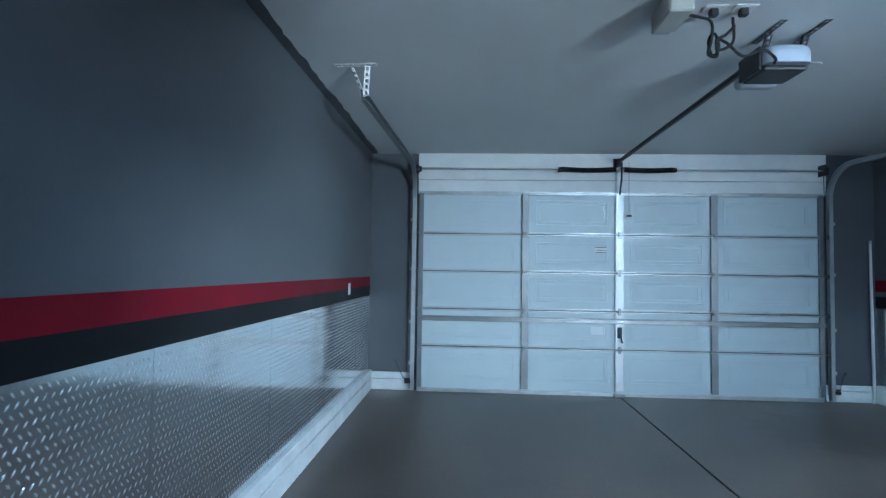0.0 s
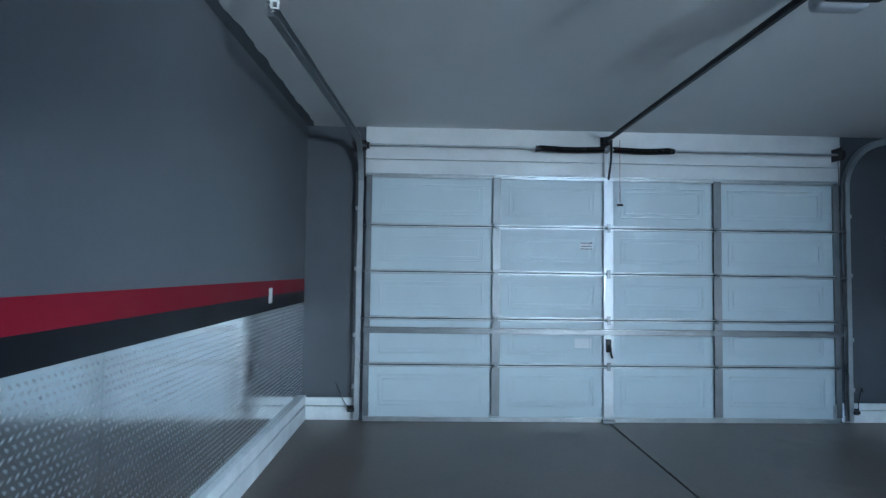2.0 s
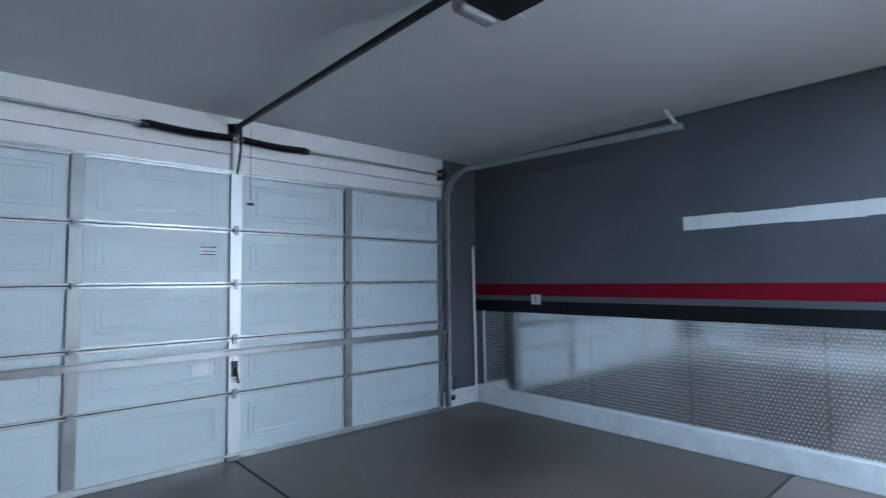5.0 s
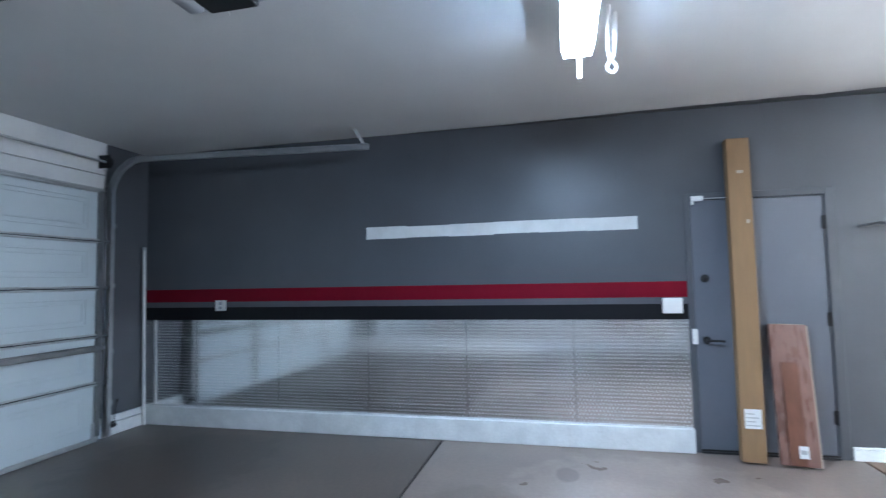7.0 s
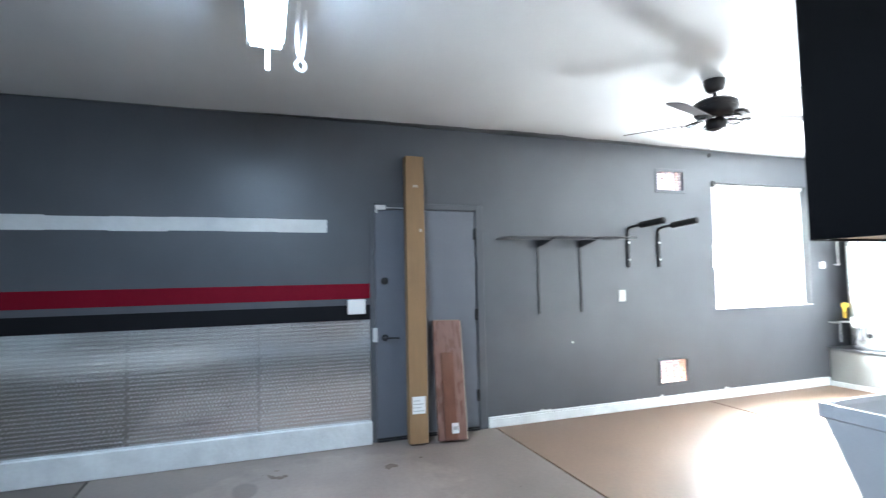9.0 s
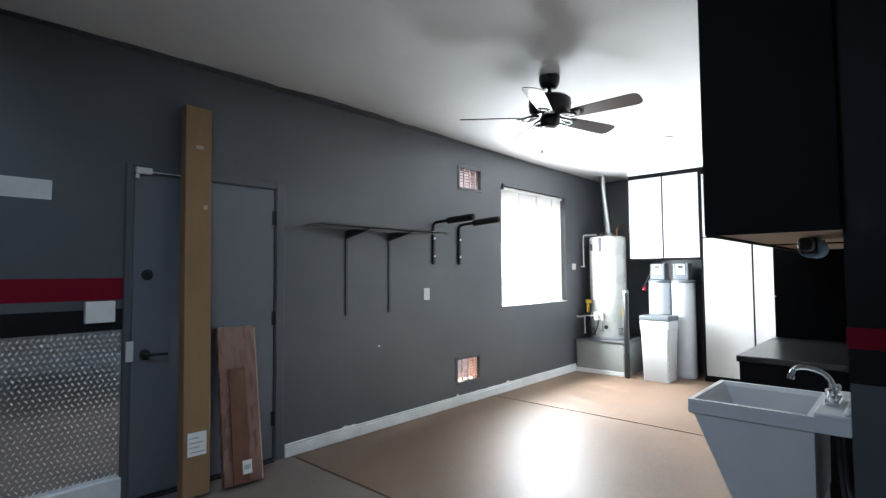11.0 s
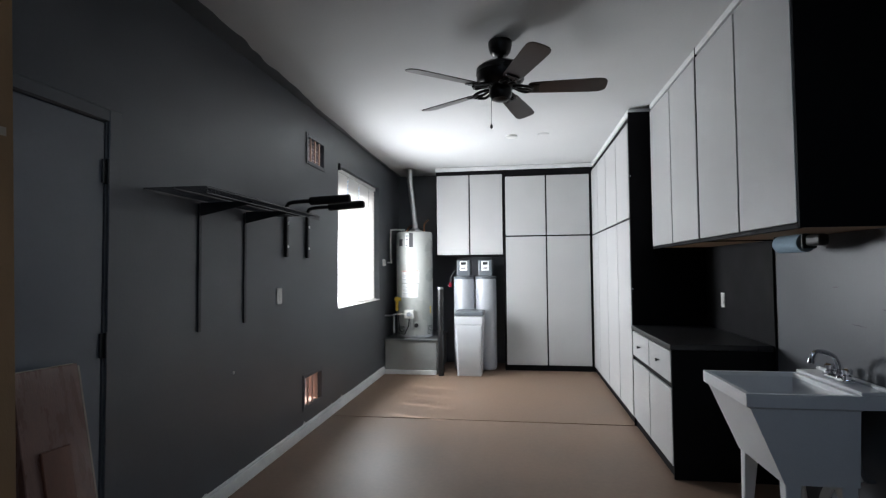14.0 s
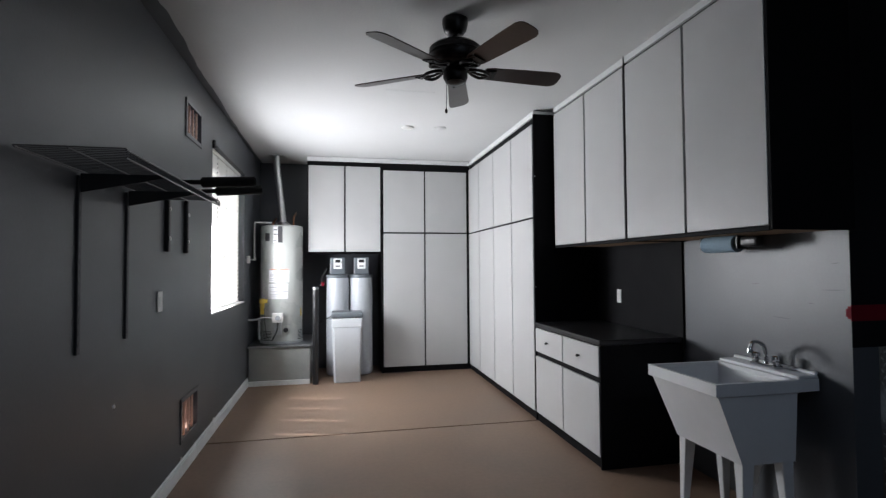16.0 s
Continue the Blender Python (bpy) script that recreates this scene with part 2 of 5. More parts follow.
def whole(name, bm, material, at, label, category, group="", kind="", smooth=False):
    """A thing that is one mesh, with its origin at its base."""
    o = Vector(at)
    bmesh.ops.translate(bm, verts=bm.verts, vec=-o)
    me = bpy.data.meshes.new(name)
    if smooth:
        for f in bm.faces:
            f.smooth = True
        for e in bm.edges:
            if len(e.link_faces) == 2 and e.calc_face_angle(0) > 0.7:
                e.smooth = False
    bm.to_mesh(me)
    bm.free()
    me.materials.append(material)
    ob = new(name, me)
    ob.location = at
    ORIGIN[ob.name] = o
    return tagged(ob, label, category, group, kind)


def add_box(bm, x0, x1, y0, y1, z0, z1, bevel=0.0, seg=1, m=None):
    r = bmesh.ops.create_cube(bm, size=1.0)
    vs = r["verts"]
    bmesh.ops.scale(bm, vec=(abs(x1 - x0), abs(y1 - y0), abs(z1 - z0)), verts=vs)
    bmesh.ops.translate(bm, vec=((x0 + x1) / 2, (y0 + y1) / 2, (z0 + z1) / 2), verts=vs)
    if bevel:
        es = list({e for v in vs for e in v.link_edges})
        r = bmesh.ops.bevel(bm, geom=es, offset=bevel, segments=seg, affect="EDGES", profile=0.5)
        vs = list({v for f in r["faces"] for v in f.verts})
    if m is not None:
        bmesh.ops.transform(bm, matrix=m, verts=vs)
    return vs


def box(*a, **k):
    bm = bmesh.new()
    add_box(bm, *a, **k)
    return bm


def boxes(rows, bevel=0.0):
    bm = bmesh.new()
    for r in rows:
        add_box(bm, *r, bevel=bevel)
    return bm


def add_cyl(bm, a, b, r, r2=None, n=20, caps=True):
    a, b = Vector(a), Vector(b)
    d = b - a
    m = Matrix.Translation((a + b) / 2) @ d.to_track_quat("Z", "Y").to_matrix().to_4x4()
    return bmesh.ops.create_cone(bm, cap_ends=caps, segments=n, radius1=r, radius2=r if r2 is None else r2, depth=d.length, matrix=m)["verts"]


def cyl(a, b, r, r2=None, n=20):
    bm = bmesh.new()
    add_cyl(bm, a, b, r, r2, n)
    return bm


def add_tube(bm, pts, r, n=10):
    """A round bar swept along points."""
    pts = [Vector(p) for p in pts]
    rings, up = [], Vector((0, 0, 1))
    for i, p in enumerate(pts):
        d = (pts[min(i + 1, len(pts) - 1)] - pts[max(i - 1, 0)]).normalized()
        side = d.cross(up)
        if side.length < 0.05:
            side = d.cross(Vector((0, 1, 0)))
        side.normalize()
        up2 = side.cross(d)
        rings.append([bm.verts.new(p + r * (math.cos(2 * math.pi * k / n) * side + math.sin(2 * math.pi * k / n) * up2)) for k in range(n)])
    for a, b in zip(rings, rings[1:]):
        for k in range(n):
            bm.faces.new((a[k], a[(k + 1) % n], b[(k + 1) % n], b[k]))
    bm.faces.new(list(reversed(rings[0])))
    bm.faces.new(rings[-1])


def tube(pts, r, n=10):
    bm = bmesh.new()
    add_tube(bm, pts, r, n)
    return bm


def arc(c, r, a0, a1, ax, ay, n=8):
    c, ax, ay = Vector(c), Vector(ax), Vector(ay)
    return [c + r * (math.cos(radians(a0 + (a1 - a0) * i / n)) * ax + math.sin(radians(a0 + (a1 - a0) * i / n)) * ay) for i in range(n + 1)]


def smooth_path(pts, steps=6):
    """Catmull-Rom through the points."""
    p = [Vector(q) for q in pts]
    p = [2 * p[0] - p[1]] + p + [2 * p[-1] - p[-2]]
    out = []
    for i in range(1, len(p) - 2):
        for k in range(steps):
            t = k / steps
            out.append(0.5 * (2 * p[i] + (p[i + 1] - p[i - 1]) * t + (2 * p[i - 1] - 5 * p[i] + 4 * p[i + 1] - p[i + 2]) * t * t + (3 * p[i] - p[i - 1] - 3 * p[i + 1] + p[i + 2]) * t ** 3))
    return out + [p[-2]]


def lathe(profile, at, n=28):
    """A turned body from (radius, height) rows."""
    bm = bmesh.new()
    rings = [[bm.verts.new((at[0] + r * math.cos(2 * math.pi * k / n), at[1] + r * math.sin(2 * math.pi * k / n), at[2] + z)) for k in range(n)] for r, z in profile]
    for a, b in zip(rings, rings[1:]):
        for k in range(n):
            bm.faces.new((a[k], a[(k + 1) % n], b[(k + 1) % n], b[k]))
    bm.faces.new(list(reversed(rings[0])))
    bm.faces.new(rings[-1])
    return bm


def pierced(axis, lo, hi, u0, u1, z0, z1, holes):
    """A wall slab across axis ('x' or 'y') from lo to hi, with rectangular holes (u0, u1, z0, z1)."""
    us = sorted({u0, u1, *[h[i] for h in holes for i in (0, 1)]})
    zs = sorted({z0, z1, *[h[i] for h in holes for i in (2, 3)]})
    bm = bmesh.new()
    for a, b in zip(us, us[1:]):
        run = None
        for c, d in zip(zs, zs[1:]):
            um, zm = (a + b) / 2, (c + d) / 2
            if any(h[0] < um < h[1] and h[2] < zm < h[3] for h in holes):
                continue
            if axis == "x":
                add_box(bm, lo, hi, a, b, c, d)
            else:
                add_box(bm, a, b, lo, hi, c, d)
    bmesh.ops.remove_doubles(bm, verts=bm.verts, dist=1e-5)
    seen = {}
    for f in bm.faces:
        seen.setdefault(tuple(sorted(v.index for v in f.verts)), []).append(f)
    bm.verts.index_update()
    seen = {}
    for f in bm.faces:
        seen.setdefault(tuple(sorted(v.index for v in f.verts)), []).append(f)
    bmesh.ops.delete(bm, geom=[f for fs in seen.values() if len(fs) > 1 for f in fs], context="FACES")
    return bm


def setting(name, bm, material, label, category, parent=None, smooth=False):
    ob = part(name, bm, material, parent, "", smooth)
    return tagged(ob, label, category, kind="structure")

# ---- large structure ----
DOOR_X0, DOOR_X1, DOOR_H = 0.21, 5.04, 2.45
WIN = (-4.82, -3.22, 1.04, 2.56)
VENTS = ((-2.81, -2.41, 2.43, 2.67), (-2.755, -2.345, 0.24, 0.51))
ENTRY = (-0.165, 0.90, 0.0, 2.16)

setting("ground", box(-300, 300, -300, 300, -0.40, -0.16), M_YARD, "pinkish desert gravel ground outside the garage", "ground")
setting("wall_west", box(XW - TH, XW, YS - TH, YN + TH, -0.15, H), M_WALL, "grey painted garage wall with a red and black stripe", "wall")
setting("wall_north", pierced("y", YN, YN + TH, XW, XE, -0.15, H, [(DOOR_X0 + 0.03, DOOR_X1 - 0.03, -0.15, DOOR_H - 0.03)]), M_WALL, "grey painted wall round the garage door", "wall")
setting("wall_east", pierced("x", XE, XE + TH, YB - TH, YN + TH, -0.15, H, [WIN, *VENTS, ENTRY]), M_WALL, "long grey painted wall with a door, a window and vents", "wall")
setting("wall_south", box(XW, XS, YS - TH, YS, -0.15, H), M_WALL, "grey painted wall with a red and black stripe", "wall")
setting("wall_sink", box(XS - TH, XS, YB - TH, YS - TH, -0.15, H), M_WALL, "grey painted wall behind sink and cabinets", "wall")
setting("wall_back", box(XS, XE, YB - TH, YB, -0.15, H), M_WALL, "dark grey painted wall behind the water heater", "wall")
bm = bmesh.new()
for x0, x1, ys in ((XW - TH, XE + TH, (YN + TH, 1.5, YS - TH)), (XS - TH, XE + TH, (YS - TH, YB - TH))):
    for ya, yb in zip(ys, ys[1:]):
        lo = [bm.verts.new((x, y, ceil_z(y))) for x, y in ((x0, ya), (x1, ya), (x1, yb), (x0, yb))]
        hi = [bm.verts.new((v.co.x, v.co.y, H + 0.15)) for v in lo]
        bm.faces.new(lo)
        bm.faces.new(list(reversed(hi)))
        for k in range(4):
            bm.faces.new((lo[(k + 1) % 4], lo[k], hi[k], hi[(k + 1) % 4]))
bmesh.ops.remove_doubles(bm, verts=bm.verts, dist=0.0005)
bmesh.ops.recalc_face_normals(bm, faces=bm.faces)
setting("ceiling", bm, M_CEIL, "plain white garage ceiling", "ceiling")

# floor: sealed slabs with open control joints over a dark bed
floor = setting("floor", boxes([(XW, XE, YS, YN, -0.15, -0.012), (XS, XE, YB, YS, -0.15, -0.012)]), M_JOINT, "brown sealed concrete floor with control joints", "floor")
J = 0.0105
for x0, x1, y0, y1 in ((XW, 2.66, 3.11, YN), (2.66, XE, 3.11, YN), (XW, 2.66, YS, 3.11), (2.66, XE, -0.305, 3.11), (XS, XE, -3.0, -0.305), (XS, XE, YB, -3.0)):
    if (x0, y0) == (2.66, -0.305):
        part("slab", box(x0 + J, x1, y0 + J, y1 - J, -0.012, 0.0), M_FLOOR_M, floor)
    elif y0 == -3.0:
        part("slab", boxes([(XS, XE, y0 + J, YS, -0.012, 0.0), (2.66 + J, XE, YS, -0.305 - J, -0.012, 0.0)]), M_FLOOR, floor)
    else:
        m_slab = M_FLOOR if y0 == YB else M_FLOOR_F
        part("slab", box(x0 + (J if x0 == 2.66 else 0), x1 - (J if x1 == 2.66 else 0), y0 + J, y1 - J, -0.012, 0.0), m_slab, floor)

# painted stripes, a little proud of the wall
S = 0.003


def west_band(z0, z1, depth):
    """A level band of paint along the west wall."""
    return box(XW, XW + depth, YS, YN, z0, z1)


setting("stripe_red_west", west_band(1.275, 1.392, S), M_RED, "dark red painted stripe along the wall", "stripe")
setting("stripe_black_west", west_band(1.156, 1.275, S), M_BLACK, "black painted stripe along the wall", "stripe")
setting("stripe_red_east", box(XE - S, XE, 0.925, YN, 1.308, 1.445), M_RED, "dark red painted stripe along the wall", "stripe")
setting("stripe_black_east", box(XE - S, XE, 0.925, YN, 1.115, 1.25), M_BLACK, "black painted stripe along the wall", "stripe")
setting("stripe_red_south", box(XW + S, XS + 0.004, YS, YS + S, 1.165, 1.245), M_RED, "dark red painted stripe along the wall", "stripe")
setting("stripe_upper_south", box(XW + S, XS + 0.001, YS, YS + S, 1.245, H - 0.03), M_BLACK, "near-black upper part of the short wall", "painted field")
setting("stripe_black_south", box(XW + S, XS + 0.001, YS, YS + S, 1.035, 1.165), M_BLACK, "black painted stripe along the wall", "stripe")
bm = bmesh.new()
add_box(bm, XS, XS + S, YS - 0.016, YS, 1.175, 1.238)
add_box(bm, XS, XS + S * 0.8, YS - 0.026, YS - 0.016, 1.185, 1.225)
setting("stripe_wrap", bm, M_RED, "red paint smear round the wall's corner", "stripe")

# painted curbs and baseboards
def curb(name, rows, label):
    setting(name, boxes(rows, 0.004), M_CURB, label, "baseboard")

curb("baseboard_west", [(XW, XW + 0.055, YS, YN, 0, 0.140), (XW, XW + 0.046, YS, YN, 0.146, 0.235)], "white painted concrete curb with a ledge")
curb("baseboard_north_1", [(XW + 0.055, DOOR_X0 - 0.05, YN - 0.04, YN, 0, 0.130), (XW + 0.046, DOOR_X0 - 0.05, YN - 0.028, YN, 0.136, 0.215)], "white painted concrete curb beside the garage door")
curb("baseboard_north_2", [(DOOR_X1 + 0.06, XE - 0.04, YN - 0.04, YN, 0, 0.12), (DOOR_X1 + 0.06, XE - 0.03, YN - 0.028, YN, 0.126, 0.19)], "white painted concrete curb beside the garage door")
curb("baseboard_east_1", [(XE - 0.05, XE, 0.925, YN, 0, 0.198)], "tall white painted curb under the aluminium panelling")
curb("baseboard_east_2", [(XE - 0.018, XE, YB + 1.0, -0.235, 0, 0.085), (XE - 0.012, XE, YB + 1.0, -0.235, 0.087, 0.105)], "worn white baseboard with chipped paint")
curb("baseboard_south", [(XW + 0.055, XS, YS, YS + 0.04, 0, 0.18)], "white painted curb")

# bare white strip left on the east wall
bm = bmesh.new()
zz = [0.0, 0.006, -0.003, 0.010, 0.004, -0.002]
for i in range(6):
    y0, y1 = 3.87 - i * 0.427, 3.87 - (i + 1) * 0.427
    add_box(bm, XE - 0.002, XE, y1, y0, 1.913 + zz[i] * 0.6, 2.032 - zz[(i + 2) % 6] * 0.6)
setting("trim_patch", bm, M_PATCH, "unpainted white strip left on the grey wall", "patch")

# ragged dark band where walls meet the ceiling: brushed paint edge, widened for shade
def ragged(name, pts, wide):
    bm = bmesh.new()
    for (x0, y0), (x1, y1) in pts:
        n = max(2, int(math.hypot(x1 - x0, y1 - y0) / 0.06))
        nx, ny = (y1 - y0), -(x1 - x0)
        ln = math.hypot(nx, ny)
        nx, ny = nx / ln, ny / ln
        row = []
        for i in range(n + 1):
            t = i / n
            px, py = x0 + (x1 - x0) * t, y0 + (y1 - y0) * t
            n1, n2 = noise.noise((x0 * 3.1 + t * 23, y0 * 1.7, 0.3)), noise.noise((x0 + t * 90, y0, 2.3))
            w = max(0.012, wide(py) * (1 + 0.35 * n1 + 0.2 * n2))
            row.append((bm.verts.new((px, py, ceil_z(py) - 0.002)), bm.verts.new((px + nx * w, py + ny * w, ceil_z(py) - 0.002))))
        for a, b in zip(row, row[1:]):
            bm.faces.new((a[0], b[0], b[1], a[1]))
    setting(name, bm, M_WALL, "uneven brushed paint edge and painted shade along the ceiling", "paint edge")

ragged("trim_ceiling_east", [((XE, YN), (XE, YB))], lambda y: 0.03 + 0.10 * math.exp(-((y + 0.6) / 2.0) ** 2))
# west band is broad to take in the door track's shadow
ragged("trim_ceiling_west", [((XW, YS), (XW, YN))], lambda y: 0.085)

# bare scuffed band above the worn baseboard
bm = bmesh.new()
row = []
for i in range(301):
    y = -0.24 - 4.75 * i / 300
    h = 0.106 + (0.6 if y > -2.0 else 1.0) * max(0.0, 0.050 * noise.noise((y * 5.3, 4.1, 0.0)) + 0.035 * noise.noise((y * 21, 1.0, 0.0)) - 0.006)
    row.append((bm.verts.new((XE - 0.0015, y, 0.10)), bm.verts.new((XE - 0.0015, y, h))))
for a, b in zip(row, row[1:]):
    bm.faces.new((a[0], a[1], b[1], b[0]))
setting("trim_scuffs", bm, M_PATCH, "chipped white band above the baseboard", "scuffs")

# ---- aluminium tread-plate panelling ----
def tread_mesh(u0, u1, z0, top, across):
    """Raised lozenges in alternating slants; across maps (u, z, height) to the room, top(u) is the upper edge."""
    vs, fs = [], []
    pitch, lo, wi, hi = 0.031, 0.0135, 0.0040, 0.0013
    nu, nz = int((u1 - u0) / pitch), int((top(u1) - z0) / pitch) + 2
    for i in range(nu):
        cu = u0 + (i + 0.5) * (u1 - u0) / nu
        for j in range(nz):
            cz = z0 + (j + 0.5) * pitch
            off = (j % 2 - 0.5) * 0.5 * pitch
            if cz > top(cu) - 0.010:
                break
            s = 1 if j % 2 else -1
            du, dz = 0.62, 0.785 * s
            b = len(vs)
            for a, c, h in ((-lo, 0, 0), (0, -wi, 0), (lo, 0, 0), (0, wi, 0), (-lo * 0.45, 0, hi), (lo * 0.45, 0, hi)):
                vs.append(across(cu + off + a * du - c * dz, cz + a * dz + c * du, h))
            fs += [(b, b + 1, b + 4), (b + 1, b + 5, b + 4), (b + 1, b + 2, b + 5), (b + 2, b + 3, b + 5), (b + 3, b + 4, b + 5), (b + 3, b, b + 4)]
    me = bpy.data.meshes.new("tread")
    me.from_pydata(vs, [], fs)
    me.materials.append(M_TREAD)
    return me


def plating(name, label, seams, z0, top, along):
    """Panels between the seams, each with its own tread."""
    whole_wall = thing(name, along(seams[0], 0, 0), label, "wall panelling")
    o = ORIGIN[whole_wall.name]
    for a, b in zip(seams, seams[1:]):
        p0, p1 = along(a + 0.001, z0, 0.0), along(b - 0.001, z0, 0.003)
        bm = box(p0[0], p1[0], p0[1], p1[1], z0, z0 + 1.0)
        for v in bm.verts:
            if v.co.z > z0 + 0.5:
                v.co.z = top(v.co.y)
        pan = part("panel", bm, M_PLATE, whole_wall)
        tr = new("tread", tread_mesh(a + 0.012, b - 0.012, z0 + 0.004, top, lambda u, z, h: tuple(Vector(along(u, z, 0.003 + h)) - o)))
        tr.parent = pan
        tr["kind"] = "stuff"

plating("tread_plate_west", "bright aluminium tread plate panelling above a white curb", [YS, 0.85, 2.07, 3.29, 4.51, 5.73, YN], 0.235, lambda y: 1.156, lambda u, z, h: (XW + h, u, z))
plating("tread_plate_east", "bright aluminium tread plate panelling below a black stripe", [0.925, 1.89, 2.875, 3.86, 4.845, 5.83, YN], 0.199, lambda y: 1.115, lambda u, z, h: (XE - h, u, z))
plating("tread_plate_south", "bright aluminium tread plate panelling on the short wall", [XW + 0.003, 0.9, 1.965], 0.181, lambda y: 1.035, lambda u, z, h: (u, YS + h, z))

# ---- sectional garage door ----
DY = 6.405          # inner face of the sections
door = thing("door_1", (2.63, DY, 0), "closed pale blue-white sectional steel garage door", "garage door", kind="structure")
ZS = [0.045, 0.557, 1.015, 1.478, 1.940, 2.455]
COLS = [(0.21, 0.267), (1.476, 1.558), (2.599, 2.697), (3.722, 3.804), (4.968, 5.025)]
for k, (z0, z1) in enumerate(zip(ZS, ZS[1:])):
    sec = part("door_section", box(0.21, 5.025, DY, DY + 0.045, z0, z1 - 0.0005, bevel=0.003), M_DOORP, door)
    # embossed panels: raised rings pressed into the sheet
    for (a, b), (c, d) in zip(COLS, COLS[1:]):
        x0, x1, e0, e1 = b + 0.085, c - 0.085, z0 + 0.105, z1 - 0.095
        bm = bmesh.new()
        for inset, w, h in ((0.0, 0.016, 0.0035), (0.045, 0.010, 0.0030)):
            p, q, r, s = x0 + inset, x1 - inset, e0 + inset, e1 - inset
            add_box(bm, p, q, DY - h, DY + 0.001, s - w, s, bevel=0.003)
            add_box(bm, p, q, DY - h, DY + 0.001, r, r + w, bevel=0.003)
            add_box(bm, p, p + w, DY - h, DY + 0.001, r + w, s - w, bevel=0.003)
            add_box(bm, q - w, q, DY - h, DY + 0.001, r + w, s - w, bevel=0.003)
        part("pressed_panel", bm, M_DOORP, sec)
    # folded rails along the joints, with the dark joint between them
    if k < 4:
        part("joint", box(0.216, 5.019, DY - 0.0015, DY, z1 - 0.004, z1 + 0.004), M_DARK, sec)
    for zc in ((z0 + 0.015,) if k else ()) + (z1 - 0.015,):
        part("rail", box(0.215, 5.02, DY - 0.010, DY, zc - 0.008, zc + 0.008, bevel=0.003), M_GALV, sec)
    # stiles
    for j, (a, b) in enumerate(COLS):
        bm = boxes([(a, b, DY - 0.036, DY - 0.031, z0 + 0.018, z1 - 0.018), (a + 0.010, a + 0.014, DY - 0.031, DY, z0 + 0.018, z1 - 0.018), (b - 0.014, b - 0.010, DY - 0.031, DY, z0 + 0.018, z1 - 0.018)], 0.002)
        part("stile", bm, M_STILE if j == 2 else M_GALV_D, sec)
    # hinges over each joint
    if k < 4:
        for j, (a, b) in enumerate(COLS):
            xm, w = (a + b) / 2, 0.020
            bm = boxes([(xm - w, xm + w, DY - 0.040, DY - 0.036, z1 - 0.042, z1 + 0.042), (xm - w * 0.7, xm + w * 0.7, DY - 0.052, DY - 0.040, z1 - 0.020, z1 + 0.020)], 0.002)
            add_cyl(bm, (xm - w, DY - 0.048, z1), (xm + w, DY - 0.048, z1), 0.007, n=10)
            if j in (0, 4):
                s = -1 if j == 0 else 1
                add_cyl(bm, (xm, DY - 0.048, z1), (xm + s * 0.075, DY - 0.048, z1), 0.006, n=8)
                add_cyl(bm, (xm + s * 0.06, DY - 0.048, z1), (xm + s * 0.085, DY - 0.048, z1), 0.022, n=14)
            part("hinge", bm, M_GALV_D, sec)
# top strut, stiffening strut, bottom seal
part("top_rail", boxes([(0.21, 5.025, DY - 0.035, DY, 2.44, 2.462), (0.21, 5.025, DY - 0.035, DY - 0.028, 2.415, 2.44)], 0.003), M_GALV, door)
bm = boxes([(0.21, 5.025, DY - 0.068, DY - 0.036, 0.915, 0.921), (0.21, 5.025, DY - 0.068, DY - 0.036, 0.880, 0.886), (0.21, 5.025, DY - 0.072, DY - 0.068, 0.880, 0.921), (0.21, 5.025, DY - 0.039, DY - 0.036, 0.868, 0.932)], 0.001)
part("strut", bm, M_GALV_D, door)
part("backing", box(0.21, 5.025, DY + 0.046, DY + 0.05, 0.02, 2.455), M_DOORP, door)
part("bottom_seal", boxes([(0.21, 5.025, DY - 0.012, DY + 0.045, 0.018, 0.046), (0.21, 5.025, DY - 0.004, DY + 0.04, 0.0, 0.018)], 0.003), M_GALV, door)
# lock with handle on the middle stile
bm = boxes([(2.619, 2.674, DY - 0.046, DY - 0.036, 0.70, 0.83)], 0.003)
add_tube(bm, [(2.649, DY - 0.042, 0.77), (2.652, DY - 0.08, 0.755), (2.656, DY - 0.085, 0.69), (2.669, DY - 0.08, 0.65)], 0.011)
part("lock_handle", bm, M_DARK, door, "black lock handle")
part("lock_bar", box(2.629, 2.664, DY - 0.042, DY - 0.036, 0.83, 0.90, bevel=0.002), M_GALV, door)
# warning labels: white sheet with dark bars
lab = part("warning_label", box(2.363, 2.498, DY - 0.0015, DY, 1.722, 1.802), M_PAPER, door, "white warning label with dark bars")
part("print", boxes([(2.368, 2.493, DY - 0.0025, DY - 0.001, 1.785, 1.799), (2.373, 2.488, DY - 0.0025, DY - 0.001, 1.752, 1.760), (2.368, 2.493, DY - 0.0025, DY - 0.001, 1.725, 1.735)]), M_INK, lab)
lab = part("warning_label", box(2.314, 2.484, DY - 0.0015, DY, 0.735, 0.83), M_PAPER, door, "faded pale sticker")
part("foot_bracket", boxes([(0.215, 0.27, DY - 0.03, DY, 0.05, 0.19)], 0.003), M_GALV, door)
part("foot_bracket", boxes([(4.955, 5.02, DY - 0.03, DY, 0.05, 0.19)], 0.003), M_GALV, door)
bm = boxes([(2.584, 2.714, DY - 0.05, DY - 0.012, 0.0, 0.035)], 0.006)
part("bottom_bracket", bm, M_GALV_D, door)

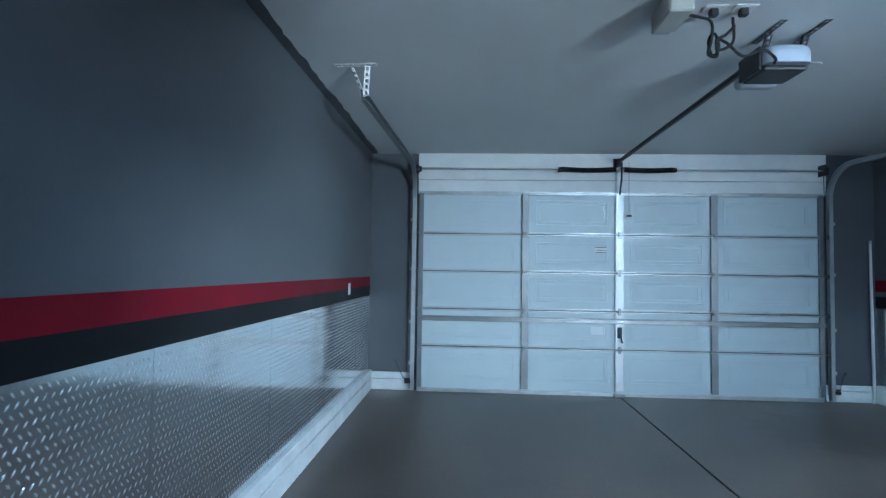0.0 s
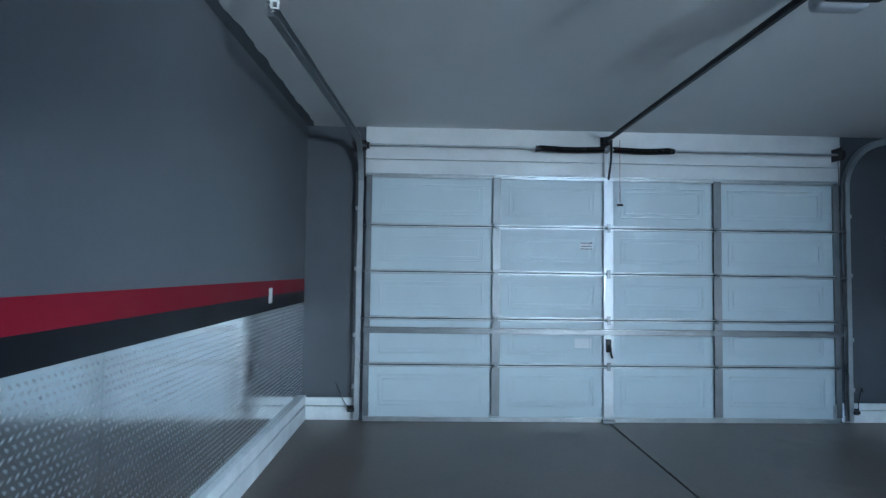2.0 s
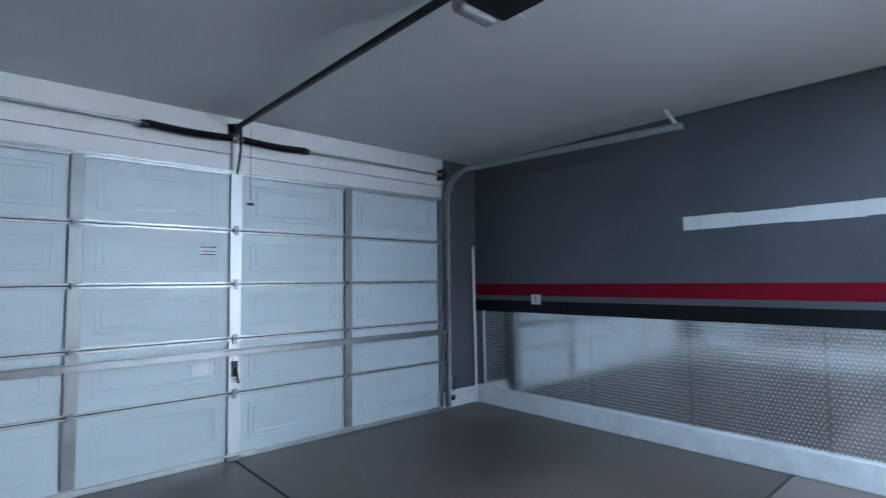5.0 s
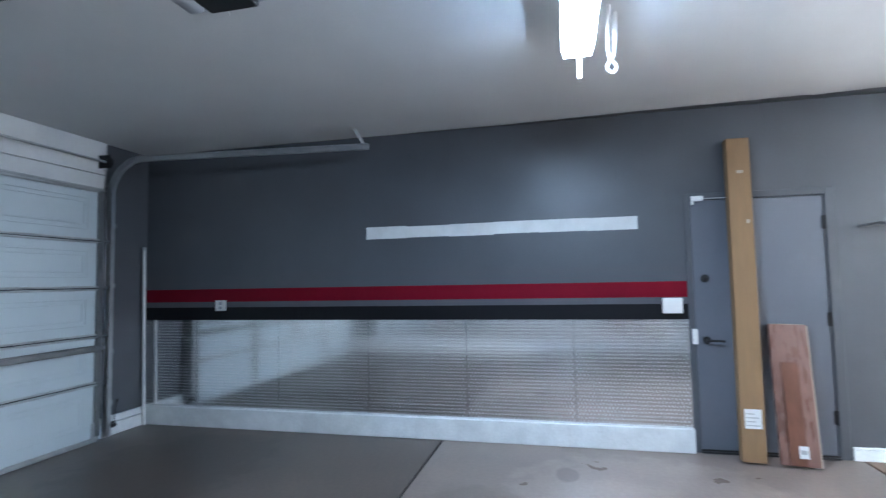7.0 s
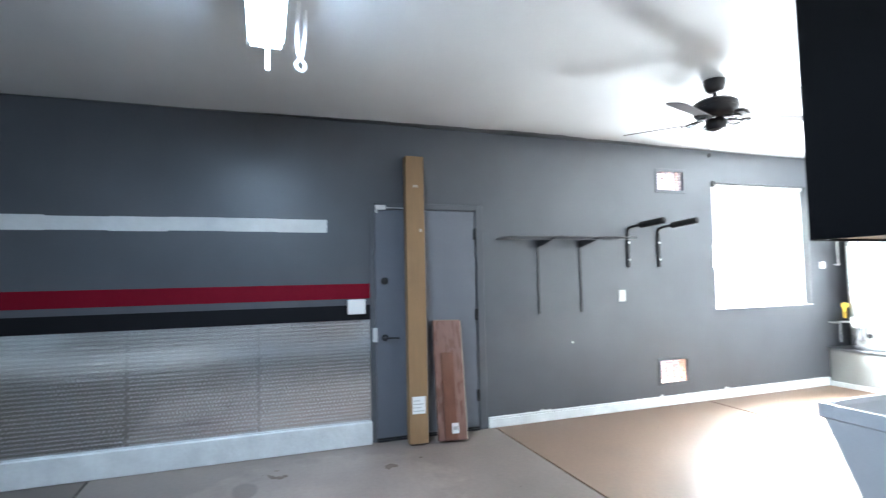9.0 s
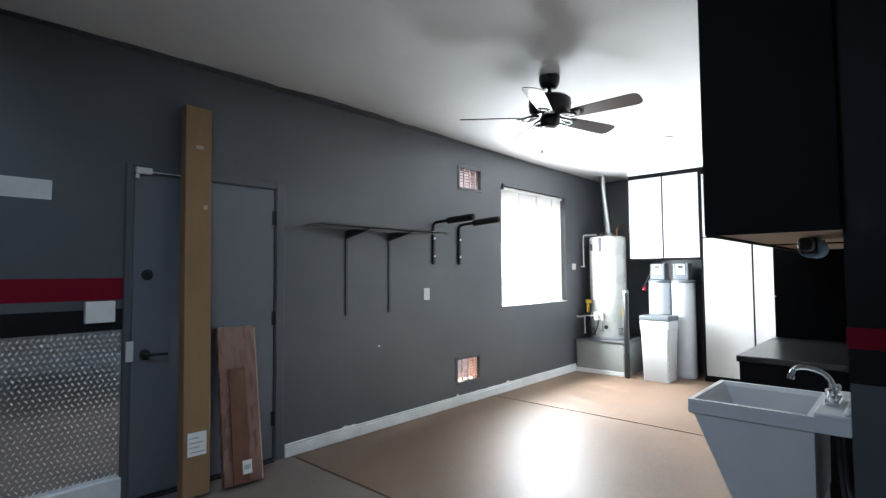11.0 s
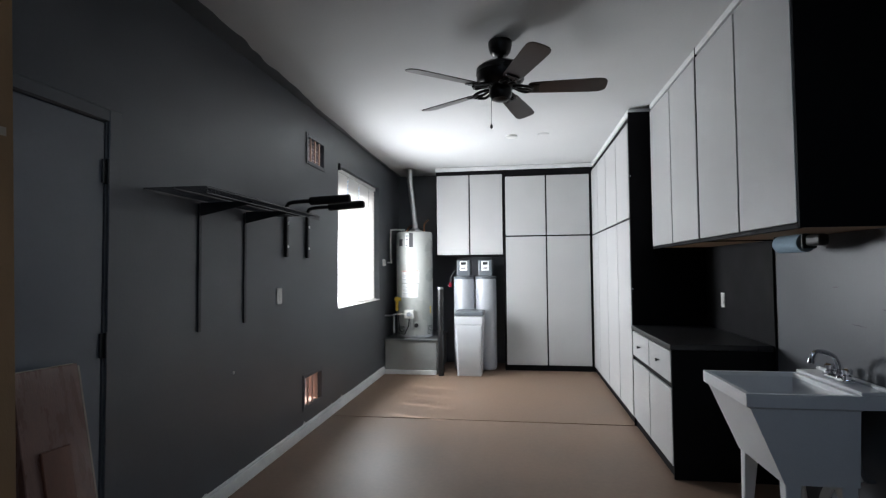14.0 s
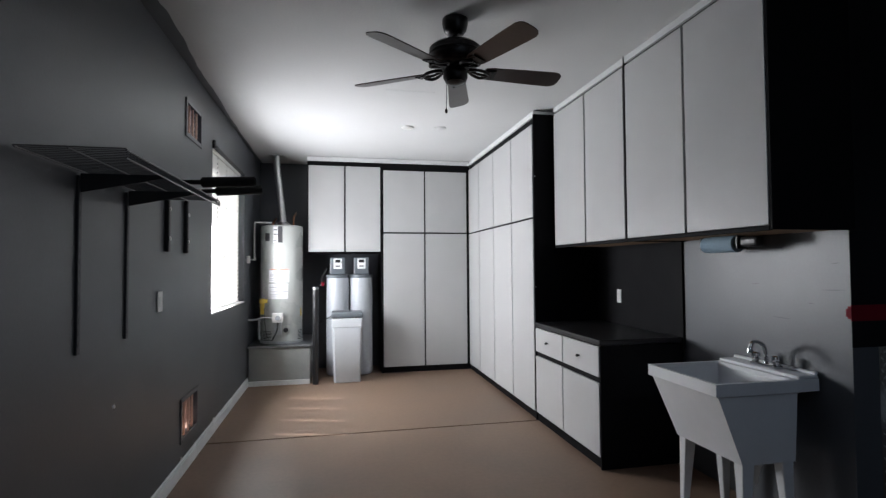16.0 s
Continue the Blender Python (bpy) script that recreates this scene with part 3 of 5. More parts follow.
# white header board above the door
setting("trim_header", boxes([(0.185, 5.12, YN - 0.022, YN, 2.44, 2.615), (0.185, 5.12, YN - 0.026, YN, 2.62, H - 0.001)], 0.003), M_WHITE, "white painted header boards above the garage door", "trim")

# torsion shaft with springs
ZR, YR = 2.745, 6.37
shaft = thing("torsion_shaft", (2.65, YR, ZR), "steel torsion shaft with black springs above the door", "door spring")
part("shaft", cyl((0.18, YR, ZR), (5.07, YR, ZR - 0.01), 0.0125, n=14), M_GALV, shaft, smooth=True)


def coil(x0, x1, sag):
    pts, turns, n = [], int((x1 - x0) / 0.012), 9
    for i in range(turns * n + 1):
        t = i / (turns * n)
        a = 2 * math.pi * i / n
        z = ZR - 0.01 * ((x0 + (x1 - x0) * t) - 0.18) / 4.9 - sag * math.sin(math.pi * t)
        pts.append((x0 + (x1 - x0) * t, YR + 0.027 * math.cos(a), z + 0.027 * math.sin(a)))
    return tube(pts, 0.0062, 4)

part("spring", coil(1.945, 2.60, 0.012), M_SPRING, shaft, "black wound spring")
part("spring", coil(2.695, 3.285, 0.012), M_SPRING, shaft, "black wound spring")
for x in (1.935, 3.292):
    part("cone", cyl((x - 0.028, YR, ZR - 0.01), (x + 0.028, YR, ZR - 0.01), 0.034, 0.026), M_DARK, shaft, smooth=True)
bm = boxes([(2.628, 2.668, YN - 0.03, YN - 0.022, 2.55, 2.88), (2.633, 2.663, YR - 0.03, YN - 0.03, ZR - 0.03, ZR + 0.03)], 0.003)
part("centre_bracket", bm, M_WHITE, shaft)
for x, s in ((0.175, 1), (5.075, -1)):
    bm = cyl((x - 0.012, YR, ZR - 0.01), (x + 0.028 * s, YR, ZR - 0.01), 0.058, 0.050, n=26)
    add_cyl(bm, (x + 0.03 * s, YR, ZR - 0.01), (x + 0.055 * s, YR, ZR - 0.01), 0.035, n=20)
    add_box(bm, x - 0.05, x - 0.045, YR - 0.05, YN, ZR - 0.07, ZR + 0.06)
    part("cable_drum", bm, M_DARK, shaft, smooth=True)
    part("lift_cable", tube([(x + 0.01 * s, YR + 0.05, ZR - 0.01), (x + 0.02 * s, DY - 0.03, 1.5), (x + 0.03 * s, DY - 0.04, 0.09)], 0.003, 6), M_DARK, shaft)

# door tracks
def track(name, x, s, rear_y, rear_z, rear_x, metal):
    """Upright, bend and level rail; s points away from the door."""
    t = thing(name, (x, DY - 0.04, 0), "galvanised steel garage door track with hanger bracket", "door track", group="door tracks")
    yv, R = DY - 0.045, 0.36
    path = [(x, yv, 0.03), (x, yv, 1.2), (x, yv, rear_z - R)] + [tuple(p) for p in arc((x, yv - R, rear_z - R), R, 0, 90, (0, 1, 0), (0, 0, 1), 10)][1:]

    def channel(pts):
        """A C-shaped section swept along the path, open towards the door."""
        bm = bmesh.new()
        w, d0, d1, th = 0.027, -0.024, 0.022, 0.003
        sect = [(d0, w), (d1, w), (d1, -w), (d0, -w), (d0, -w + th), (d1 - th, -w + th), (d1 - th, w - th), (d0, w - th)]
        rows = []
        for i, p in enumerate(pts):
            p = Vector(p)
            d = (Vector(pts[min(i + 1, len(pts) - 1)]) - Vector(pts[max(i - 1, 0)])).normalized()
            nrm = Vector((1, 0, 0)).cross(d).normalized()
            rows.append([bm.verts.new(p + Vector((s * u, 0, 0)) + nrm * v) for u, v in sect])
        for a, b in zip(rows, rows[1:]):
            for k in range(8):
                bm.faces.new((a[k], a[(k + 1) % 8], b[(k + 1) % 8], b[k]))
        bm.faces.new(rows[0])
        bm.faces.new(rows[-1])
        bmesh.ops.recalc_face_normals(bm, faces=bm.faces)
        return bm
    part("upright", channel(path[:3]), M_GALV, t)
    part("bend", channel(path[2:]), metal, t)
    part("level_rail", channel([path[-1], (rear_x, rear_y, rear_z)]), metal, t)
    # angle iron that ties the upright to the jamb
    part("jamb_angle", boxes([(x + s * 0.03, x + s * 0.034, DY - 0.05, YN, 0.03, rear_z - 0.25), (x + s * 0.03, x + s * 0.07, YN - 0.006, YN - 0.001, 0.03, rear_z - 0.25)]), M_GALV_D, t)
    for z in (0.35, 0.85, 1.5, 2.1):
        bm = boxes([(x + min(s * 0.02, s * 0.05), x + max(s * 0.02, s * 0.05), DY - 0.06, DY - 0.03, z - 0.02, z + 0.02)], 0.003)
        add_cyl(bm, (x + s * 0.03, DY - 0.07, z), (x + s * 0.03, DY - 0.05, z), 0.009, n=8)
        part("track_bracket", bm, M_GALV, t)
    return t


tw = track("door_track", 0.155, -1, 3.72, 2.735, 0.06, M_TRACK)
te = track("door_track", 5.09, 1, 3.70, 2.755, 5.33, M_GALV)


def perforated(bm, p, q, w=0.028):
    """Slotted angle between two points: a strip with a rib and punched slots left open."""
    p, q = Vector(p), Vector(q)
    d = q - p
    n = max(3, int(d.length / 0.04))
    m = Matrix.Translation(p) @ d.to_track_quat("Z", "Y").to_matrix().to_4x4()
    L = d.length
    for sx in (-1, 1):
        add_box(bm, sx * w / 2 - 0.005 + (0.005 if sx < 0 else -0.005) * 0, sx * w / 2 + 0.005, -0.0015, 0.0015, 0, L, m=m)
    for i in range(n + 1):
        z = L * i / n
        add_box(bm, -w / 2, w / 2, -0.0015, 0.0015, max(0, z - 0.008), min(L, z + 0.008), m=m)
    add_box(bm, w / 2, w / 2 + 0.003, -0.001, 0.022, 0, L, m=m)


bm = bmesh.new()
perforated(bm, (-0.145, 3.67, H - 0.004), (0.16, 3.66, H - 0.004), 0.045)
perforated(bm, (0.09, 3.67, H - 0.006), (0.072, 3.72, 2.745), 0.03)
perforated(bm, (-0.03, 3.69, H - 0.006), (0.055, 3.74, 2.745), 0.03)
part("hanger", bm, M_PLASTIC, tw, "white painted slotted hanger")
bm = bmesh.new()
perforated(bm, (5.29, 3.86, H - 0.004), (5.42, 3.86, H - 0.004), 0.035)
perforated(bm, (5.34, 3.86, H - 0.006), (5.34, 3.76, 2.78), 0.03)
part("hanger", bm, M_PLASTIC, te, "white painted slotted hanger")

# photo-eye sensors with their leads
for x, s in ((0.11, -1), (5.135, 1)):
    e = thing("door_sensor", (x, 6.34, 0.12), "black photo-eye sensor bracket on the door track", "sensor", group="door sensors")
    part("eye", boxes([(x - 0.03, x + 0.03, 6.31, 6.35, 0.115, 0.15)], 0.008), M_BLACKPL, e)
    part("bracket", boxes([(x - 0.045, x + 0.045, 6.352, 6.358, 0.10, 0.165)], 0.002), M_DARK, e)
    part("lead", tube(smooth_path([(x + s * 0.03, 6.34, 0.14), (x + s * 0.10, 6.42, 0.21), (x + s * 0.17, 6.465, 0.34), (x + s * 0.19, 6.47, 0.30 if s > 0 else 0.36)]), 0.004, 6), M_BLACKPL, e)

# ---- garage door opener ----
op = thing("garage_door_opener", (2.645, 3.3, H), "grey and black garage door opener hung from the ceiling", "door opener")
part("rail", boxes([(2.63, 2.66, 3.50, 6.40, 2.825, 2.850), (2.62, 2.67, 3.50, 6.40, 2.850, 2.856)], 0.003), M_BLACKPL, op, "long black drive rail")
part("header_bracket", boxes([(2.62, 2.67, 6.38, YN - 0.026, 2.80, 2.88), (2.59, 2.70, YN - 0.032, YN - 0.024, 2.78, 2.89)], 0.003), M_DARK, op)
# motor: a rounded hood on a dark tray, black rear face
bm = bmesh.new()
prof = [(-0.15, 0.0), (-0.155, 0.06), (-0.15, 0.095), (-0.125, 0.122), (-0.09, 0.130), (0.0, 0.134), (0.09, 0.130), (0.125, 0.122), (0.15, 0.095), (0.155, 0.06), (0.15, 0.0)]
ends = []
for y, k in ((3.165, 0.60), (3.17, 0.76), (3.185, 0.88), (3.21, 0.96), (3.25, 1.0), (3.44, 1.0), (3.47, 0.94)):
    ends.append([bm.verts.new((2.747 + px * 0.93 * k, y + 0.03, 2.765 + pz * 0.95 * k)) for px, pz in prof])
for a, b in zip(ends, ends[1:]):
    for i in range(len(prof) - 1):
        bm.faces.new((a[i], a[i + 1], b[i + 1], b[i]))
bm.faces.new(ends[0])
bm.faces.new(list(reversed(ends[-1])))
for a, b in zip(ends, ends[1:]):
    bm.faces.new((a[0], b[0], b[-1], a[-1]))
hood = part("hood", bm, M_GREYPL, op, "pale grey rounded hood", smooth=True)
part("tray", box(2.617, 2.877, 3.25, 3.50, 2.735, 2.768, bevel=0.012, seg=2), M_BLACKPL, op)
part("side_face", box(2.59, 2.61, 3.255, 3.495, 2.74, 2.885, bevel=0.006, seg=2), M_BLACKPL, op)
part("lens", box(2.60, 2.85, 3.498, 3.59, 2.722, 2.80, bevel=0.028, seg=3), M_GREYPL, op, "clear grey lamp lens", smooth=True)
for x, y in ((2.642, 3.23), (2.862, 3.23)):
    bm = bmesh.new()
    perforated(bm, (x, y, H - 0.005), (x, y + 0.05, 2.86), 0.025)
    part("hanger_strap", bm, M_DARK, op)
for x in (2.622, 2.872):
    bm = bmesh.new()
    perforated(bm, (x, 3.05, H - 0.004), (x, 3.36, H - 0.004), 0.03)
    part("ceiling_angle", bm, M_GALV_D, op)
part("cord", tube(smooth_path([(2.280, 2.94, 2.91), (2.290, 2.96, 2.78), (2.220, 2.97, 2.74), (2.210, 2.97, 2.80), (2.270, 2.98, 2.78), (2.371, 3.01, 2.72), (2.493, 3.04, 2.77), (2.574, 3.06, 2.73), (2.655, 3.21, 2.76)]), 0.0085, 7), M_FOAM, op, "black looped power cord", smooth=True)
part("cord", tube(smooth_path([(1.970, 2.88, 2.90), (2.070, 2.89, 2.89), (2.150, 2.91, 2.87), (2.160, 2.93, 2.78), (2.140, 2.93, 2.70), (2.190, 2.93, 2.69), (2.190, 2.94, 2.78), (2.250, 2.96, 2.82), (2.310, 2.98, 2.88)]), 0.0085, 7), M_FOAM, op, "black looped power cord", smooth=True)
part("bundle", tube([Vector((2.18 + 0.028 * math.cos(a), 2.95 + 0.006 * math.sin(3 * a), 2.76 + 0.06 * math.sin(a))) for a in [i * 0.4 for i in range(48)]], 0.008, 6), M_FOAM, op, "coiled black cord", smooth=True)
# release arm and cord at the door
part("door_arm", tube([(2.652, 6.30, 2.82), (2.659, 6.33, 2.62), (2.647, 6.375, 2.43)], 0.011, 8), M_DARK, op, "bent black door arm")
part("release_cord", tube([(2.735, 6.30, 2.82), (2.737, 6.30, 2.20)], 0.0025, 6), M_RED, op)
part("release_grip", cyl((2.71, 6.30, 2.17), (2.765, 6.30, 2.17), 0.012), M_BLACKPL, op)

bm = boxes([(1.845, 1.975, 2.70, 2.95, 2.83, H - 0.001)], 0.010)
rec = thing("ceiling_control_box", (1.91, 2.83, H), "white plastic control box fixed to the ceiling", "control box")
part("case", bm, M_CREAM, rec)
part("skirt", boxes([(1.86, 1.96, 2.95, 3.01, 2.845, H - 0.002)], 0.006), M_GREYPL, rec)
for x in (2.17, 2.33):
    pl = thing("ceiling_outlet", (x, 2.91, H), "white ceiling outlet plate with black plug", "outlet", group="ceiling outlets")
    part("plate", box(x - 0.06, x + 0.06, 2.87, 2.95, H - 0.008, H - 0.001, bevel=0.003), M_PLASTIC, pl)
    part("plug", box(x - 0.03, x + 0.015, 2.89, 2.93, H - 0.05, H - 0.008, bevel=0.005), M_BLACKPL, pl)
whole("ceiling_cover", lathe([(0.062, 0), (0.065, 0.004), (0.06, 0.009), (0.02, 0.010)], (3.19, 3.71, H - 0.0105)), M_CEIL, (3.19, 3.71, H - 0.0105), "round painted blank cover on the ceiling", "cover plate", smooth=True)

# ---- strip lamp ----
LX0, LX1, LY, LZ = 2.70, 3.91, 1.835, 2.775
lamp = thing("ceiling_light", (3.3, LY, H), "lit white strip light hung under the ceiling with looped cord", "ceiling light")
part("housing", boxes([(LX0 - 0.01, LX1 + 0.01, LY - 0.06, LY + 0.06, LZ + 0.062, LZ + 0.10), (LX0 - 0.01, LX1 + 0.01, LY - 0.094, LY + 0.094, LZ + 0.052, LZ + 0.062), (LX0 - 0.01, LX1 + 0.01, LY - 0.094, LY - 0.090, LZ + 0.034, LZ + 0.052), (LX0 - 0.01, LX1 + 0.01, LY + 0.090, LY + 0.094, LZ + 0.034, LZ + 0.052)], 0.002), M_WHITE, lamp)
bm = bmesh.new()
pr = [(-0.080, 0.05), (-0.080, 0.03), (-0.060, 0.008), (0, 0.0), (0.060, 0.008), (0.080, 0.03), (0.080, 0.05)]
rr = [[bm.verts.new((x, LY + a, LZ + b)) for a, b in pr] for x in (LX0, LX1)]
for i in range(6):
    bm.faces.new((rr[0][i], rr[0][i + 1], rr[1][i + 1], rr[1][i]))
bm.faces.new(rr[1])
bm.faces.new(list(reversed(rr[0])))
part("diffuser", bm, M_GLOW, lamp, "glowing white diffuser", smooth=True)
for xa in (LX0 - 0.010, LX1):
    part("end_cap", box(xa, xa + 0.010, LY - 0.082, LY + 0.082, LZ + 0.001, LZ + 0.052, bevel=0.002), M_PLASTIC, lamp)
for xa in (LX0 + 0.15, LX1 - 0.15):
    part("hanger", cyl((xa, LY, LZ + 0.10), (xa, LY, H - 0.001), 0.004, n=8), M_GALV, lamp)
part("pull_strip", box(LX1 + 0.012, LX1 + 0.018, LY - 0.02, LY + 0.004, LZ - 0.12, LZ + 0.03, bevel=0.001), M_PLASTIC, lamp)
part("cord", tube(smooth_path([(3.68, 1.675, H - 0.005), (3.76, 1.675, 2.83), (3.82, 1.665, 2.72), (3.83, 1.630, 2.665), (3.83, 1.650, 2.632), (3.83, 1.680, 2.665), (3.82, 1.645, 2.72), (3.79, 1.635, 2.82), (3.76, 1.635, H - 0.005)]), 0.010, 8), M_PLASTIC, lamp, "white looped cord", smooth=True)

# ---- entry door in the east wall ----
ed = thing("door_2", (XE, 0.37, 0), "closed grey painted steel entry door with black lever", "door", kind="structure")
slab = part("door_leaf", box(XE + 0.004, XE + 0.05, -0.135, 0.87, 0.018, 2.135, bevel=0.003), M_DOORG, ed)
part("jamb", boxes([(XE - 0.002, XE + TH, 0.873, 0.90, 0, 2.16), (XE - 0.002, XE + TH, -0.165, -0.138, 0, 2.16), (XE - 0.002, XE + TH, -0.138, 0.873, 2.138, 2.16)], 0.002), M_WALL, ed)
part("casing", boxes([(XE - 0.012, XE - 0.002, 0.88, 0.922, 0, 2.2), (XE - 0.012, XE - 0.002, -0.222, -0.148, 0, 2.2), (XE - 0.012, XE - 0.002, -0.148, 0.88, 2.142, 2.2)], 0.004), M_WALL, ed)
part("threshold", boxes([(XE - 0.03, XE + 0.10, -0.138, 0.873, 0.0, 0.016), (XE - 0.012, XE + 0.004, -0.138, 0.873, 0.016, 0.03)], 0.003), M_DARK, ed)
for z in (1.91, 1.115, 0.33):
    bm = boxes([(XE - 0.006, XE + 0.004, -0.175, -0.118, z - 0.055, z + 0.055)], 0.002)
    add_cyl(bm, (XE - 0.010, -0.142, z - 0.058), (XE - 0.010, -0.142, z + 0.058), 0.008, n=10)
    part("hinge", bm, M_BLACKPL, ed, "black hinge")
bm = cyl((XE + 0.004, 0.785, 1.465), (XE - 0.012, 0.785, 1.465), 0.034, n=24)
add_cyl(bm, (XE - 0.012, 0.785, 1.465), (XE - 0.028, 0.785, 1.465), 0.022, n=20)
add_box(bm, XE - 0.036, XE - 0.028, 0.779, 0.791, 1.445, 1.485, bevel=0.002)
part("deadbolt", bm, M_BLACKPL, ed, "black deadbolt", smooth=True)
bm = cyl((XE + 0.004, 0.79, 0.94), (XE - 0.010, 0.79, 0.94), 0.032, n=24)
add_tube(bm, smooth_path([(XE - 0.01, 0.79, 0.94), (XE - 0.05, 0.79, 0.94), (XE - 0.06, 0.76, 0.94), (XE - 0.055, 0.70, 0.938), (XE - 0.05, 0.665, 0.934)]), 0.010, 10)
part("lever", bm, M_BLACKPL, ed, "black lever handle", smooth=True)
part("strike_cover", box(XE - 0.020, XE - 0.001, 0.862, 0.905, 0.905, 1.035, bevel=0.004), M_PLASTIC, ed, "white plastic strike cover")
bm = boxes([(XE - 0.030, XE - 0.012, 0.77, 0.87, 2.13, 2.175)], 0.006)
add_box(bm, XE - 0.022, XE - 0.013, 0.845, 0.87, 2.10, 2.13, bevel=0.003)
part("contact_sensor", bm, M_PLASTIC, ed, "white door contact sensor")
part("contact_wire", box(XE - 0.016, XE - 0.012, 0.45, 0.78, 2.148, 2.154), M_PLASTIC, ed)

# ---- things leaning on the entry door ----
def lean(base, top, facing, roll_y=0.0):
    """Frame whose z runs from base to top and whose x looks along facing."""
    base, top = Vector(base), Vector(top)
    z = (top - base).normalized()
    y = z.cross(Vector(facing)).normalized()
    x = y.cross(z)
    m = Matrix((x, y, z)).transposed().to_4x4()
    m.translation = base
    return m, (top - base).length


m, L = lean((5.475, 0.547, 0.035), (5.612, 0.510, 2.63), (-1, 0, 0))
ct = thing("cardboard_carton", (5.47, 0.56, 0), "tall narrow cardboard carton leaning on the entry door", "carton")
bm = bmesh.new()
add_box(bm, -0.045, 0.045, -0.088, 0.088, -0.02, L, bevel=0.004, m=m)
part("carton", bm, M_CARD, ct)
lab = bmesh.new()
add_box(lab, 0.045, 0.0465, -0.06, 0.062, 0.24, 0.39, m=m)
lb = part("label", lab, M_PAPER, ct, "white shipping label")
bm = bmesh.new()
for i, w in enumerate((0.05, 0.035, 0.045, 0.03)):
    add_box(bm, 0.0466, 0.0470, -0.05, -0.05 + 2 * w, 0.26 + i * 0.03, 0.268 + i * 0.03, m=m)
part("print", bm, M_FAINT, lb)
bm = bmesh.new()
add_box(bm, 0.045, 0.0458, -0.02, 0.03, L - 0.30, L - 0.275, m=m)
part("tape", bm, M_EDGE, ct)
bm = bmesh.new()
add_box(bm, 0.045, 0.0458, 0.035, 0.06, L - 0.72, L - 0.69, m=m)
part("tape", bm, M_EDGE, ct)

m, L = lean((5.40, 0.245, 0.02), (5.632, 0.205, 1.075), (-1, 0.05, 0))
pk = thing("flooring_planks", (5.40, 0.30, 0), "plastic-wrapped brown flooring planks leaning on the door", "planks")
bm = bmesh.new()
add_box(bm, -0.03, 0.016, -0.135, 0.135, 0, L, bevel=0.003, m=m)
part("pack", bm, M_PLANK, pk)
bm = bmesh.new()
add_box(bm, -0.028, 0.014, 0.135, 0.143, 0.002, L - 0.01, m=m)
add_box(bm, -0.028, 0.014, -0.12, 0.12, L, L + 0.004, m=m)
part("pack_edge", bm, M_EDGE, pk, "pale cut edge of the planks")
bm = bmesh.new()
add_box(bm, 0.016, 0.030, -0.075, 0.045, 0.005, L * 0.72, bevel=0.003, m=m)
part("loose_plank", bm, M_PLANK2, pk, "short reddish plank")
bm = bmesh.new()
add_box(bm, 0.0305, 0.032, -0.01, 0.055, 0.06, 0.15, m=m)
lb = part("sticker", bm, M_PAPER, pk, "white sticker")
bm = bmesh.new()
add_box(bm, 0.0321, 0.0325, 0.0, 0.045, 0.09, 0.12, m=m)
part("print", bm, M_FAINT, lb)

# white pole standing in the corner by the garage door
po = thing("pole", (5.585, 6.42, 0), "thin white metal pole standing in the corner", "pole")
part("shaft", cyl((5.60, 6.41, 0.0), (5.60, 6.44, 1.88), 0.016, n=16), M_PLASTIC, po, smooth=True)
part("tip", cyl((5.60, 6.44, 1.88), (5.60, 6.441, 1.915), 0.019, n=16), M_GALV, po, smooth=True)

# ---- wall plates ----
def plate(name, label, category, y, z, w, h, x=XE, s=-1, screws=True, rocker=0, group=""):
    t = thing(name, (x, y, z), label, category, group)
    part("cover", box(min(x, x + s * 0.007), max(x, x + s * 0.007), y - w / 2, y + w / 2, z - h / 2, z + h / 2, bevel=0.002), M_PLASTIC, t)
    xs = x + s * 0.007
    if rocker:
        part("rocker", box(min(xs, xs + s * 0.004), max(xs, xs + s * 0.004), y - 0.017, y + 0.017, z - 0.033, z + 0.033, bevel=0.002), M_PLASTIC, t)
    else:
        for dz in (-0.024, 0.024):
            part("socket", box(min(xs, xs + s * 0.002), max(xs, xs + s * 0.002), y - 0.016, y + 0.016, z + dz - 0.014, z + dz + 0.014, bevel=0.003), M_GREYPL, t)
    return t


plate("light_switch", "white rocker light switch on the grey wall", "light switch", -1.875, 1.245, 0.085, 0.125, rocker=1)
plate("light_switch", "white light switch plate on the striped wall", "light switch", 5.36, 1.275, 0.075, 0.12, x=XW + 0.003, s=1, rocker=1)
plate("wall_outlet", "white square outlet with a dark socket on the black stripe", "outlet", 5.53, 1.268, 0.13, 0.11, x=XE - 0.003)
whole("junction_cover", box(XE - 0.045, XE - 0.003, 0.975, 1.135, 1.17, 1.302, bevel=0.006, seg=2), M_PLASTIC, (XE - 0.003, 1.055, 1.17), "white square box cover on the black stripe", "box cover")
whole("wall_plug", cyl((XE, -1.224, 0.776), (XE - 0.006, -1.224, 0.776), 0.010), M_PLASTIC, (XE, -1.224, 0.776), "small white wall plug", "wall plug")
whole("alarm_sensor", box(XE - 0.035, XE, -5.06, -4.99, 1.50, 1.59, bevel=0.006), M_PLASTIC, (XE, -5.03, 1.50), "small white sensor beside the window", "sensor")

